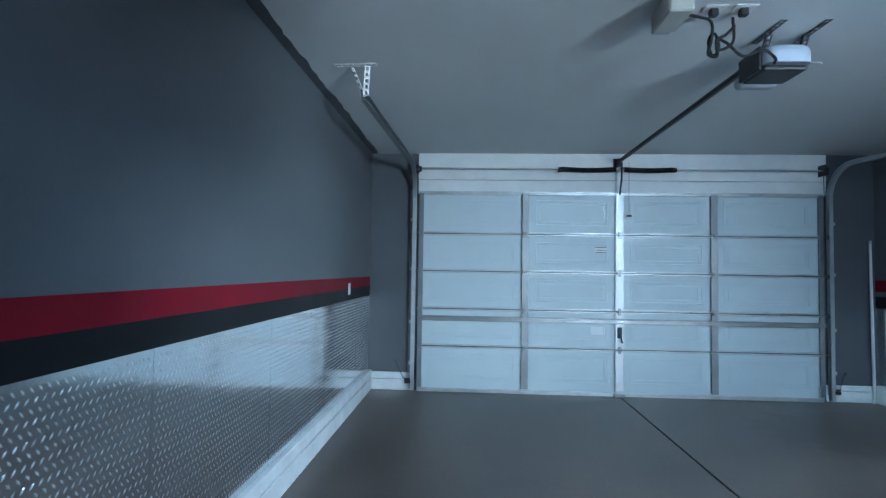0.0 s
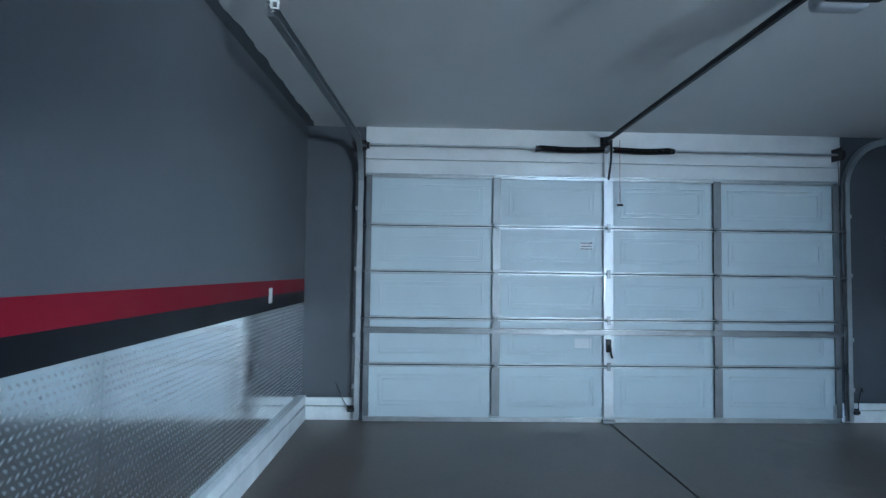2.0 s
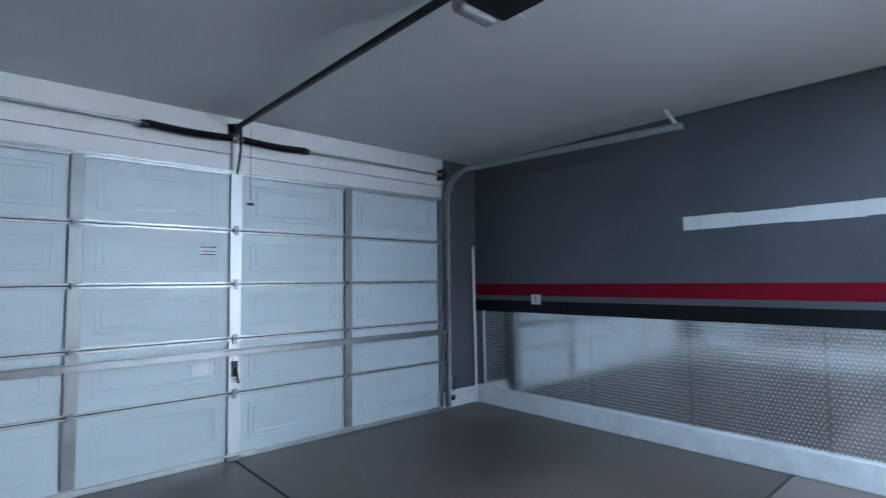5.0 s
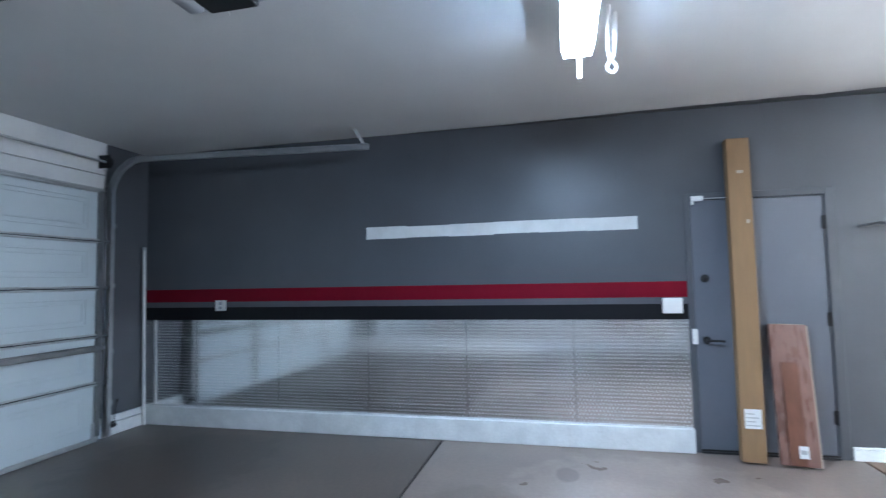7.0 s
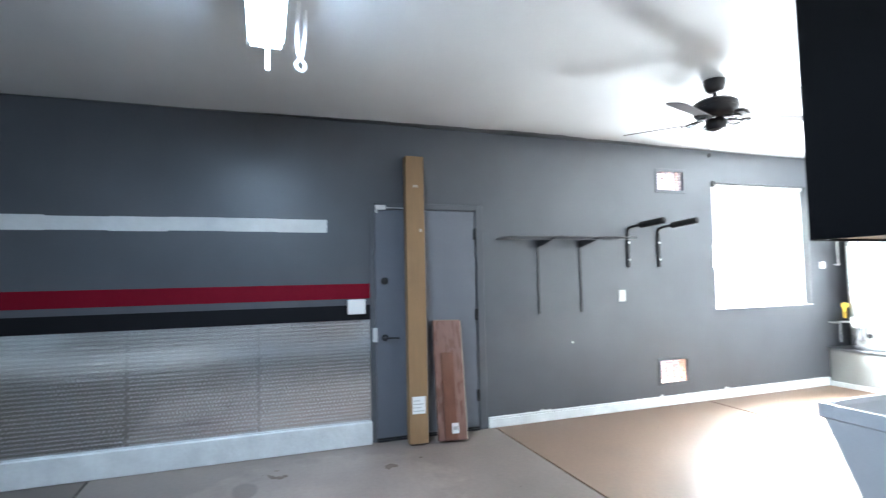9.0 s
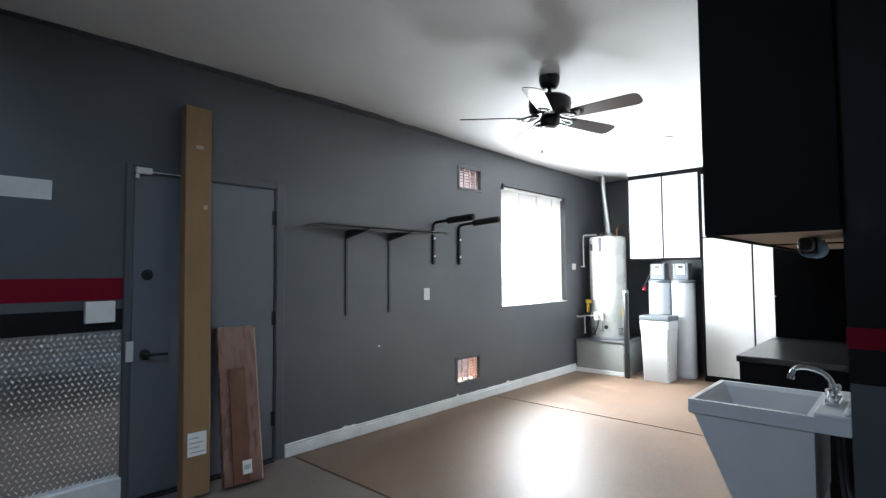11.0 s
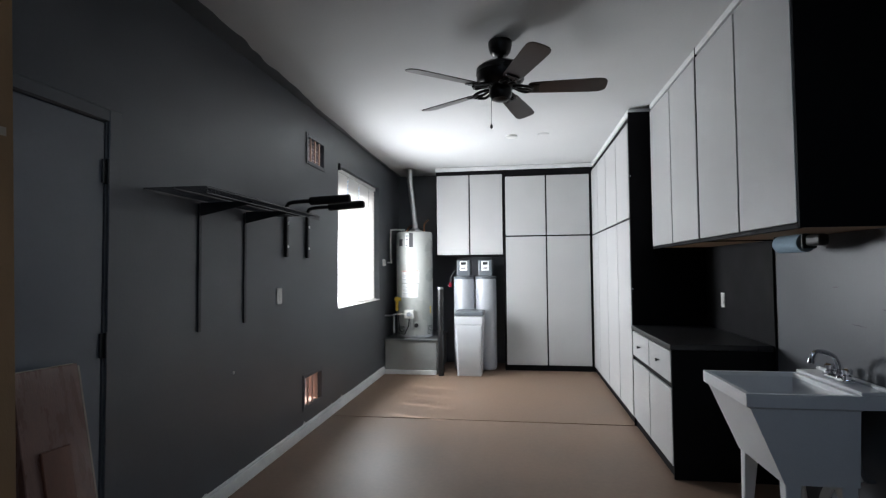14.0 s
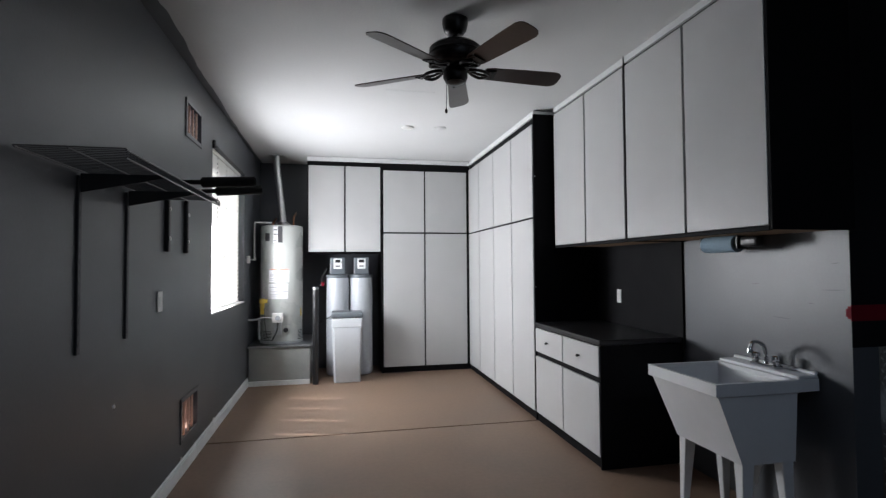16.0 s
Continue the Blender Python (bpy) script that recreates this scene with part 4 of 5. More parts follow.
# ---- vents through the wall ----
for (y0, y1, z0, z1), tilt in zip(VENTS, (20, 32)):
    v = thing("wall_vent", (XE, (y0 + y1) / 2, z0), "grey painted louvred wall vent with daylight behind", "vent", group="wall vents")
    part("frame", boxes([(XE - 0.010, XE, y0 - 0.022, y0 + 0.012, z0 - 0.022, z1 + 0.022), (XE - 0.010, XE, y1 - 0.012, y1 + 0.022, z0 - 0.022, z1 + 0.022), (XE - 0.010, XE, y0 + 0.012, y1 - 0.012, z1 - 0.012, z1 + 0.022), (XE - 0.010, XE, y0 + 0.012, y1 - 0.012, z0 - 0.022, z0 + 0.012)], 0.003), M_WALL, v)
    for i in range(1, 4):
        y = y0 + (y1 - y0) * i / 4
        part("mullion", box(XE + 0.0, XE + 0.012, y - 0.008, y + 0.008, z0 + 0.012, z1 - 0.012), M_SLEEVE, v)
    # lining added to the opening so that it glows warm
    part("sleeve", boxes([(XE + 0.045, XE + TH, y0, y1, z0, z0 + 0.004), (XE + 0.045, XE + TH, y0, y0 + 0.004, z0 + 0.004, z1), (XE + 0.045, XE + TH, y1 - 0.004, y1, z0 + 0.004, z1)]), M_LOUVRE if z0 > 1 else M_SLEEVE, v, "added lining of the opening, tinted for sunlight glow")
    n = int((z1 - z0) / 0.030)
    for i in range(n):
        z = z0 + (z1 - z0) * (i + 0.5) / n
        bm = bmesh.new()
        add_box(bm, -0.009, 0.009, y0 + 0.006, y1 - 0.006, -0.001, 0.001, m=pose(XE + 0.035, 0, z, 0, tilt, 0))
        part("louvre", bm, M_LOUVRE if z0 > 1 else M_SLEEVE, v)

# ---- window with closed blind ----
wy0, wy1, wz0, wz1 = WIN
wdw = thing("window_1", (XE, -4.02, wz0), "wide window with bright closed white blind", "window", kind="structure")
fx = XE + 0.10
part("window_frame", boxes([(fx, fx + 0.045, wy0, wy0 + 0.045, wz0, wz1), (fx, fx + 0.045, wy1 - 0.045, wy1, wz0, wz1), (fx, fx + 0.045, wy0 + 0.045, wy1 - 0.045, wz0, wz0 + 0.045), (fx, fx + 0.045, wy0 + 0.045, wy1 - 0.045, wz1 - 0.045, wz1), (fx, fx + 0.04, -4.04, -4.0, wz0 + 0.045, wz1 - 0.045)], 0.003), M_WHITE, wdw)
for a, b in ((wy0 + 0.045, -4.04), (-4.0, wy1 - 0.045)):
    g = part("pane", box(fx + 0.018, fx + 0.022, a, b, wz0 + 0.045, wz1 - 0.045), M_GLASS, wdw)
    g.visible_shadow = False
part("window_sill", box(XE - 0.012, XE + 0.098, wy0 - 0.0, wy1 + 0.0, wz0 - 0.0, wz0 + 0.012, bevel=0.003), M_WHITE, wdw)
bl = thing("window_blind", (XE + 0.062, -4.02, wz0), "closed white slatted blind glowing with daylight", "blind")
part("head_rail", box(XE + 0.042, XE + 0.084, wy0 + 0.012, wy1 - 0.012, wz1 - 0.045, wz1 - 0.005, bevel=0.004), M_PLASTIC, bl)
slots = [wy0 + 0.014, -4.545, -4.13, -3.71, -3.29, wy1 - 0.014]
ns, me = 34, None
for i in range(ns):
    z = wz0 + 0.035 + (wz1 - wz0 - 0.09) * i / (ns - 1)
    if me is None:
        bm = bmesh.new()
        for a, b in zip(slots, slots[1:]):
            add_box(bm, -0.025, 0.025, a + 0.020, b - 0.020, -0.0012, 0.0012, m=pose(0, 4.02, 0, 0, 68, 0))
        sl = part("slat", bm, M_SLAT)
        me = sl.data
    else:
        sl = new("slat", me)
    sl.parent = bl
    sl.location = (0, 0, z - wz0)
part("bottom_rail", box(XE + 0.05, XE + 0.077, wy0 + 0.014, wy1 - 0.014, wz0 + 0.013, wz0 + 0.024, bevel=0.003), M_PLASTIC, bl)
part("valance_clip", box(XE - 0.02, XE + 0.042, wy1 - 0.05, wy1 - 0.012, wz1 - 0.05, wz1 + 0.02, bevel=0.004), M_BLACKPL, bl, "black bracket")

# ---- wire shelf and its brackets ----
sh = thing("wire_shelf", (XE, -1.2, 1.87), "white wire shelf on two long grey wall brackets", "shelf")
zt, y0, y1, xf = 1.868, -1.81, -0.36, 5.325
for y in (-0.84, -1.35):
    bm = boxes([(XE - 0.012, XE, y - 0.014, y + 0.014, 1.09, 1.845)], 0.002)
    for i in range(14):
        add_box(bm, XE - 0.0135, XE - 0.012, y - 0.004, y + 0.004, 1.12 + i * 0.05, 1.145 + i * 0.05)
    part("standard", bm, M_SHELF, sh, "slotted steel upright")
    bm = bmesh.new()
    vs = [bm.verts.new((x, yy, z)) for yy in (y - 0.004, y + 0.004) for x, z in ((XE - 0.012, 1.855), (xf + 0.02, 1.855), (xf + 0.02, 1.842), (XE - 0.012, 1.775))]
    bm.faces.new(vs[:4])
    bm.faces.new(list(reversed(vs[4:])))
    for k in range(4):
        bm.faces.new((vs[k], vs[4 + k], vs[4 + (k + 1) % 4], vs[(k + 1) % 4]))
    bmesh.ops.recalc_face_normals(bm, faces=bm.faces)
    part("bracket", bm, M_SHELF, sh)
for x in (XE - 0.02, (XE + xf) / 2, xf):
    part("long_wire", tube([(x, y0, zt - 0.006), (x, y1, zt - 0.006)], 0.0035, 8), M_WIRE, sh)
part("front_wire", tube([(xf, y0, zt - 0.034), (xf, y1, zt - 0.034)], 0.0035, 8), M_WIRE, sh)
wire = None
for i in range(46):
    y = y0 + 0.008 + (y1 - y0 - 0.016) * i / 45
    if wire is None:
        w = part("cross_wire", tube([(XE - 0.012, y, zt), (xf + 0.004, y, zt), (xf - 0.002, y, zt - 0.006), (xf - 0.002, y, zt - 0.036)], 0.0026, 6), M_WIRE, sh)
        wire = w.data
    else:
        w = new("cross_wire", wire)
        w.parent = sh
        w.location = (0, y - y0 - 0.008, 0)

# ---- padded hooks ----
def hook(y, tip):
    h = thing("padded_hook", (XE, y, 1.56), "black steel wall hook with a foam-padded arm", "wall hook", group="padded wall hooks")
    part("back_bar", box(XE - 0.028, XE - 0.001, y - 0.018, y + 0.018, 1.555, 1.93, bevel=0.005), M_BLACKPL, h)
    for z in (1.64, 1.83):
        bm = cyl((XE - 0.028, y, z), (XE - 0.034, y, z), 0.012, n=12)
        part("bolt", bm, M_PLASTIC, h, "pale bolt cap")
    a, b = Vector((XE - 0.016, y, 1.92)), Vector(tip)
    el = Vector((XE - 0.07, y - 0.003, 2.0))
    part("arm", tube(smooth_path([a, (XE - 0.02, y, 1.97), el, el.lerp(b, 0.5), b]), 0.016, 12), M_BLACKPL, h, smooth=True)
    d = b - el
    bm = bmesh.new()
    add_cyl(bm, el + d * 0.30, b + d.normalized() * 0.01, 0.034, n=20)
    bmesh.ops.bevel(bm, geom=[e for e in bm.edges if e.calc_face_angle(0) > 0.8], offset=0.008, segments=2, affect="EDGES")
    part("foam_grip", bm, M_FOAM, h, "black foam padding", smooth=True)

hook(-1.972, (5.15, -2.0, 2.022))
hook(-2.392, (5.17, -2.45, 2.032))

# ---- ceiling fan ----
FX, FY, FZ = 3.91, -1.40, 2.605
FC = ceil_z(FY)
fan = thing("ceiling_fan", (FX, FY, FC), "dark bronze five-blade ceiling fan with walnut blades", "ceiling fan")
part("canopy", lathe([(0.022, -0.098), (0.05, -0.092), (0.068, -0.07), (0.078, -0.03), (0.078, 0)], (FX, FY, FC - 0.001)), M_BRONZE, fan, smooth=True)
part("downrod", cyl((FX, FY, FC - 0.098), (FX, FY, 2.786), 0.016, n=14), M_BRONZE, fan, smooth=True)
mot = part("motor", lathe([(0.05, 0.0), (0.13, 0.012), (0.155, 0.04), (0.158, 0.085), (0.158, 0.118), (0.135, 0.138), (0.06, 0.15), (0.03, 0.152)], (FX, FY, 2.643)), M_BRONZE, fan, smooth=True)
part("band", lathe([(0.159, 0.0), (0.161, 0.004), (0.161, 0.012), (0.159, 0.016)], (FX, FY, 2.721), 40), M_BRONZE, mot, "raised band", smooth=True)
part("switch_housing", lathe([(0.02, 0.0), (0.06, 0.006), (0.074, 0.03), (0.074, 0.07), (0.06, 0.092)], (FX, FY, 2.554)), M_BRONZE, fan, smooth=True)
part("bottom_cap", lathe([(0.004, 0.0), (0.03, 0.002), (0.052, 0.012)], (FX, FY, 2.544)), M_BRONZE, fan, "round bottom cap", smooth=True)
for k in range(5):
    a = radians(38.5 + 72 * k)
    m = Matrix.Translation((FX, FY, FZ + 0.022)) @ Matrix.Rotation(a, 4, "Z")
    mm = m @ Matrix.Rotation(radians(-14), 4, "X")
    bm = bmesh.new()
    for s in (-1, 1):
        add_tube(bm, [m @ Vector(p) for p in smooth_path([(0.085, s * 0.014, 0.012), (0.125, s * 0.045, 0.002), (0.17, s * 0.052, -0.008), (0.205, s * 0.018, -0.010)], 4)], 0.0095, 6)
    add_tube(bm, [m @ Vector(p) for p in ((0.085, 0, 0.012), (0.14, 0, -0.004), (0.205, 0, -0.012))], 0.0085, 6)
    add_box(bm, 0.185, 0.25, -0.042, 0.042, -0.009, -0.003, m=mm)
    for x, y in ((0.20, 0.0), (0.232, 0.024), (0.232, -0.024)):
        add_cyl(bm, mm @ Vector((x, y, -0.013)), mm @ Vector((x, y, -0.008)), 0.006, n=8)
    iron = part("blade_iron", bm, M_BRONZE, fan, smooth=True)
    bm = bmesh.new()
    out = [(0.180, 0.040), (0.188, 0.050), (0.215, 0.058), (0.40, 0.066), (0.58, 0.072), (0.635, 0.072), (0.660, 0.064), (0.676, 0.048), (0.682, 0.026)]
    ring = out + [(x, -w) for x, w in reversed(out)]
    f = bm.faces.new([bm.verts.new(mm @ Vector((x, y, 0.0))) for x, y in ring])
    ex = bmesh.ops.extrude_face_region(bm, geom=[f])
    up = (mm.to_3x3() @ Vector((0, 0, 1))) * 0.006
    bmesh.ops.translate(bm, verts=[v for v in ex["geom"] if isinstance(v, bmesh.types.BMVert)], vec=up)
    bmesh.ops.recalc_face_normals(bm, faces=bm.faces)
    part("blade", bm, M_BLADE, iron, "dark walnut fan blade")
part("pull_chain", tube([(FX + 0.06, FY + 0.02, 2.57), (FX + 0.062, FY + 0.02, 2.39)], 0.002, 5), M_GALV_D, fan)
part("chain_bob", lathe([(0.003, 0.0), (0.009, 0.008), (0.008, 0.02), (0.003, 0.03)], (FX + 0.062, FY + 0.02, 2.362), 12), M_BRONZE, fan, smooth=True)
cz = ceil_z(-3.82)
whole("smoke_alarm", lathe([(0.05, 0.0), (0.062, 0.006), (0.065, 0.02)], (3.87, -3.82, cz - 0.0205)), M_PLASTIC, (3.87, -3.82, cz - 0.0205), "small round white smoke alarm on the ceiling", "smoke alarm", smooth=True)
whole("ceiling_cover", lathe([(0.06, 0.0), (0.065, 0.004), (0.065, 0.008)], (3.52, -3.80, cz - 0.0085)), M_CEIL, (3.52, -3.80, cz - 0.0085), "flat round cover on the ceiling", "cover plate", smooth=True)
hx0, hx1, hy0, hy1 = 3.78, 4.20, -4.0, -2.7
bm = bmesh.new()
for xa, xb, ya, yb in ((hx1, hx1 + 0.01, hy0, hy1), (hx0, hx1, hy1 - 0.01, hy1)):
    lo = [bm.verts.new((x, y, ceil_z(y) - 0.0015)) for x, y in ((xa, ya), (xa, yb), (xb, yb), (xb, ya))]
    hi = [bm.verts.new((v.co.x, v.co.y, v.co.z + 0.008)) for v in lo]
    bm.faces.new(lo)
    for k in range(4):
        bm.faces.new((lo[(k + 1) % 4], lo[k], hi[k], hi[(k + 1) % 4]))
bmesh.ops.recalc_face_normals(bm, faces=bm.faces)
setting("trim_hatch", bm, M_CEIL, "faint ceiling hatch edge", "hatch")

# ---- water heater on its plinth ----
pl = thing("heater_plinth", (5.29, -5.4, 0), "grey painted boxed plinth with a metal top", "plinth")
part("box", box(4.94, XE - 0.02, YB + 0.02, -5.05, 0.0, 0.455, bevel=0.004), M_PLINTH, pl)
part("top", box(4.92, XE - 0.005, YB + 0.005, -5.03, 0.455, 0.485, bevel=0.004), M_GALV_D, pl)
part("kick_strip", box(4.94, XE - 0.02, -5.05, -5.035, 0.0, 0.06, bevel=0.003), M_CURB, pl)
HX, HY = 5.315, -5.42
wh = thing("water_heater", (HX, HY, 0.485), "pale grey gas water heater with labels and vent pipe", "water heater")
part("tank", lathe([(0.245, 0.0), (0.262, 0.01), (0.262, 0.30), (0.264, 0.305), (0.264, 1.47), (0.258, 1.495), (0.22, 1.505), (0.05, 1.51)], (HX, HY, 0.485), 40), M_ENAMEL, wh, smooth=True)
part("base_ring", lathe([(0.266, 0.0), (0.268, 0.02), (0.266, 0.03), (0.25, 0.031)], (HX, HY, 0.487), 40), M_GALV, wh, smooth=True)


def curved(a0, a1, z0, z1, r=0.2655, n=8):
    bm = bmesh.new()
    row = []
    for i in range(n + 1):
        a = radians(a0 + (a1 - a0) * i / n)
        row.append([bm.verts.new((HX + r * math.cos(a), HY + r * math.sin(a), z)) for z in (z0, z1)])
    for p, q in zip(row, row[1:]):
        bm.faces.new((p[0], q[0], q[1], p[1]))
    return bm

# labels round the front of the tank (the front looks along +y)
lb = part("rating_label", curved(58, 112, 1.05, 1.24), M_PAPER, wh, "white rating label")
part("print", curved(64, 111, 1.14, 1.144, 0.266), M_INK, lb)
part("print", curved(64, 90, 1.195, 1.20, 0.266), M_INK, lb)
lb = part("warning_label", curved(60, 86, 1.26, 1.43), M_PAPER, wh, "white warning label with dark print")
part("print", curved(62, 84, 1.41, 1.416, 0.266), M_GREYPL, lb)
part("print", curved(62, 84, 1.30, 1.304, 0.266), M_GREYPL, lb)
lb = part("warning_label", curved(88, 115, 1.26, 1.43), M_PAPER, wh, "white warning label with dark print")
part("print", curved(90, 113, 1.41, 1.416, 0.266), M_GREYPL, lb)
part("print", curved(90, 113, 1.30, 1.304, 0.266), M_GREYPL, lb)
for a0, a1 in ((60, 86), (88, 115)):
    part("label_header", curved(a0 + 1, a1 - 1, 1.418, 1.428, 0.2664, 5), M_ORANGE, wh, "orange warning strip")
    for k in range(5):
        part("label_text", curved(a0 + 3, a1 - 3 - 5 * (k % 3), 1.28 + 0.024 * k, 1.285 + 0.024 * k, 0.2663, 5), M_GREYPL, wh)
part("badge", curved(72, 84, 1.76, 1.96), M_PAPER, wh, "white energy badge with dark bar")
part("badge", curved(85, 97, 1.76, 1.965), M_INK, wh, "dark printed badge")
part("badge", curved(46, 62, 1.78, 1.88), M_INK, wh, "round dark maker's mark")
for k in range(7):
    part("louvre", curved(38, 68, 0.53 + k * 0.018, 0.537 + k * 0.018, 0.2665, 4), M_BLACKPL, wh)
    part("louvre", curved(143, 172, 0.53 + k * 0.018, 0.537 + k * 0.018, 0.2665, 4), M_BLACKPL, wh)
for z in (1.775, 1.86, 1.915):
    part("badge_print", curved(74, 82, z, z + 0.012, 0.2662, 4), M_INK, wh)
for z in (1.085, 1.105, 1.165, 1.215, 1.33, 1.345, 1.36):
    part("label_print", curved(64, 108, z, z + 0.004, 0.2662, 6), M_GREYPL, wh)
part("access_cover", curved(100, 118, 0.60, 0.72, 0.2662, 6), M_ENAMEL, wh, "access cover plate")
part("cover_seam", curved(99, 119, 0.72, 0.726, 0.2664, 6), M_GREYPL, wh)
part("valve_bracket", box(5.285, 5.385, -5.165, -5.12, 0.60, 0.76, bevel=0.006), M_GALV, wh)
part("drip_leg", tube(smooth_path([(5.555, -5.12, 0.80), (5.555, -5.12, 0.66), (5.552, -5.12, 0.56)]), 0.012, 10), M_GALV, wh, smooth=True)
part("sensor_wire", tube(smooth_path([(5.50, -5.14, 0.95), (5.49, -5.12, 0.80), (5.47, -5.12, 0.62), (5.44, -5.13, 0.54)]), 0.004, 6), M_DARK, wh, smooth=True)
part("gas_valve", box(5.27, 5.40, -5.155, -5.085, 0.76, 0.88, bevel=0.008, seg=2), M_PLASTIC, wh, "white gas control valve")
bm = cyl((5.33, -5.085, 0.82), (5.33, -5.06, 0.82), 0.03, n=18)
part("dial", bm, M_GREYPL, wh, smooth=True)
part("gas_line", tube(smooth_path([(XE, -5.12, 0.80), (5.60, -5.12, 0.80), (5.52, -5.11, 0.82), (5.40, -5.11, 0.82)]), 0.012, 10), M_GALV, wh, smooth=True)
part("burner_tube", tube(smooth_path([(5.33, -5.10, 0.76), (5.34, -5.08, 0.66), (5.38, -5.10, 0.58), (5.40, -5.14, 0.54)]), 0.008, 8), M_DARK, wh, smooth=True)
part("sight_port", cyl((5.24, -5.158, 0.66), (5.24, -5.145, 0.66), 0.03, n=16), M_DARK, wh)
part("tag", box(5.50, 5.545, -5.175, -5.165, 0.86, 1.06, bevel=0.004), M_YELLOW, wh, "yellow hanging tag")
part("tag", box(5.46, 5.56, -5.168, -5.16, 1.00, 1.05, bevel=0.004), M_YELLOW, wh, "yellow hanging tag")
part("tag", box(5.065, 5.075, -5.36, -5.31, 0.82, 0.92, bevel=0.003), M_YELLOW, wh)
v0, v1, v2 = Vector((5.30, -5.44, 1.99)), Vector((5.305, -5.44, 2.10)), Vector((5.385, -5.45, 2.76))
bm = bmesh.new()
add_cyl(bm, v0, v1, 0.042, n=20)
add_cyl(bm, v1 - Vector((0, 0, 0.01)), v2, 0.040, n=20)
for t in (0.02, 0.35, 0.68, 0.97):
    p = v1.lerp(v2, t)
    d = (v2 - v1).normalized()
    add_cyl(bm, p - d * 0.012, p + d * 0.012, 0.044, n=20)
add_cyl(bm, v2 - Vector((0, 0, 0.01)), (5.39, -5.45, ceil_z(-5.45) + 0.01), 0.042, n=20)
part("vent_pipe", bm, M_DUCT, wh, "galvanised vent pipe", smooth=True)
part("ceiling_collar", lathe([(0.085, 0.0), (0.08, 0.012), (0.05, 0.02)][::-1], (5.39, -5.45, ceil_z(-5.45) - 0.021)), M_DUCT, wh, smooth=True)
part("draft_hood", lathe([(0.10, 0.0), (0.09, 0.03), (0.045, 0.06)], (5.30, -5.44, 1.985)), M_DUCT, wh, smooth=True)
for x, h in ((5.17, 2.14), (5.43, 2.06)):
    bm = tube(smooth_path([(x, -5.44, 1.985), (x, -5.44, h - 0.05), (x - 0.01, -5.5, h), (x - 0.01, -5.7, h + 0.05)]), 0.012, 10)
    part("water_pipe", bm, M_COPPER, wh, "copper pipe", smooth=True)
part("relief_pipe", tube(smooth_path([(5.43, -5.30, 2.02), (5.60, -5.28, 2.02), (5.635, -5.28, 1.98), (5.635, -5.28, 1.6), (5.62, -5.28, 1.55), (XE, -5.28, 1.55)], 4), 0.011, 10), M_PLASTIC, wh, smooth=True)

# ---- water softener ----
so = thing("water_softener", (4.44, -5.55, 0), "twin grey water softener vessels with control heads", "water softener")
for x in (4.60, 4.285):
    v = part("vessel", lathe([(0.13, 0.0), (0.148, 0.02), (0.152, 0.06), (0.152, 1.28), (0.14, 1.32), (0.10, 1.335)], (x, -5.56, 0.0), 32), M_TANK, so, smooth=True)
    part("collar", lathe([(0.153, 0.0), (0.156, 0.01), (0.156, 0.035), (0.13, 0.045)], (x, -5.56, 1.30), 32), M_SLATE, v, smooth=True)
    hd = part("control_head", box(x - 0.10, x + 0.10, -5.64, -5.46, 1.345, 1.575, bevel=0.015, seg=2), M_SLATE, so)
    fp = part("face_plate", box(x - 0.055, x + 0.055, -5.462, -5.452, 1.42, 1.56, bevel=0.004), M_PAPER, hd, "pale control panel")
    dsp = part("display", box(x - 0.035, x + 0.035, -5.452, -5.449, 1.505, 1.545, bevel=0.002), M_DARK, hd)
    part("button_row", box(x - 0.03, x + 0.03, -5.452, -5.449, 1.45, 1.465, bevel=0.002), M_INK, hd)
part("bypass_pipe", tube(smooth_path([(4.74, -5.58, 1.42), (4.80, -5.55, 1.30), (4.80, -5.5, 1.22), (4.83, -5.5, 1.20)]), 0.016, 10), M_DARK, so, smooth=True)
part("bypass_valve", box(4.775, 4.815, -5.52, -5.46, 1.19, 1.25, bevel=0.008), M_RED, so, "small red valve knob")
part("brine_hose", tube(smooth_path([(4.67, -5.40, 0.80), (4.75, -5.42, 0.76), (4.82, -5.5, 0.70), (4.86, -5.55, 0.72)]), 0.008, 8), M_BLACKPL, so, smooth=True)

br = thing("brine_tank", (4.49, -5.16, 0), "white square brine tank with a grey lid", "brine tank")
bm = bmesh.new()
secs = [(0.155, 0.0), (0.165, 0.015), (0.186, 0.69), (0.186, 0.70)]
rings = [[bm.verts.new((4.485 + sx * w, -5.155 + sy * w, z)) for sx, sy in ((-1, -1), (1, -1), (1, 1), (-1, 1))] for w, z in secs]
for a, b in zip(rings, rings[1:]):
    for k in range(4):
        bm.faces.new((a[k], a[(k + 1) % 4], b[(k + 1) % 4], b[k]))
bm.faces.new(list(reversed(rings[0])))
bm.faces.new(rings[-1])
bmesh.ops.bevel(bm, geom=[e for e in bm.edges if abs(e.verts[0].co.z - e.verts[1].co.z) > 0.1], offset=0.022, segments=3, affect="EDGES")
part("tub", bm, M_TUB, br, smooth=True)
part("rim", box(4.293, 4.677, -5.347, -4.963, 0.685, 0.805, bevel=0.014, seg=2), M_TUB, br)
part("lid", box(4.288, 4.682, -5.352, -4.958, 0.808, 0.875, bevel=0.018, seg=2), M_SLATE, br, "slate grey lid")

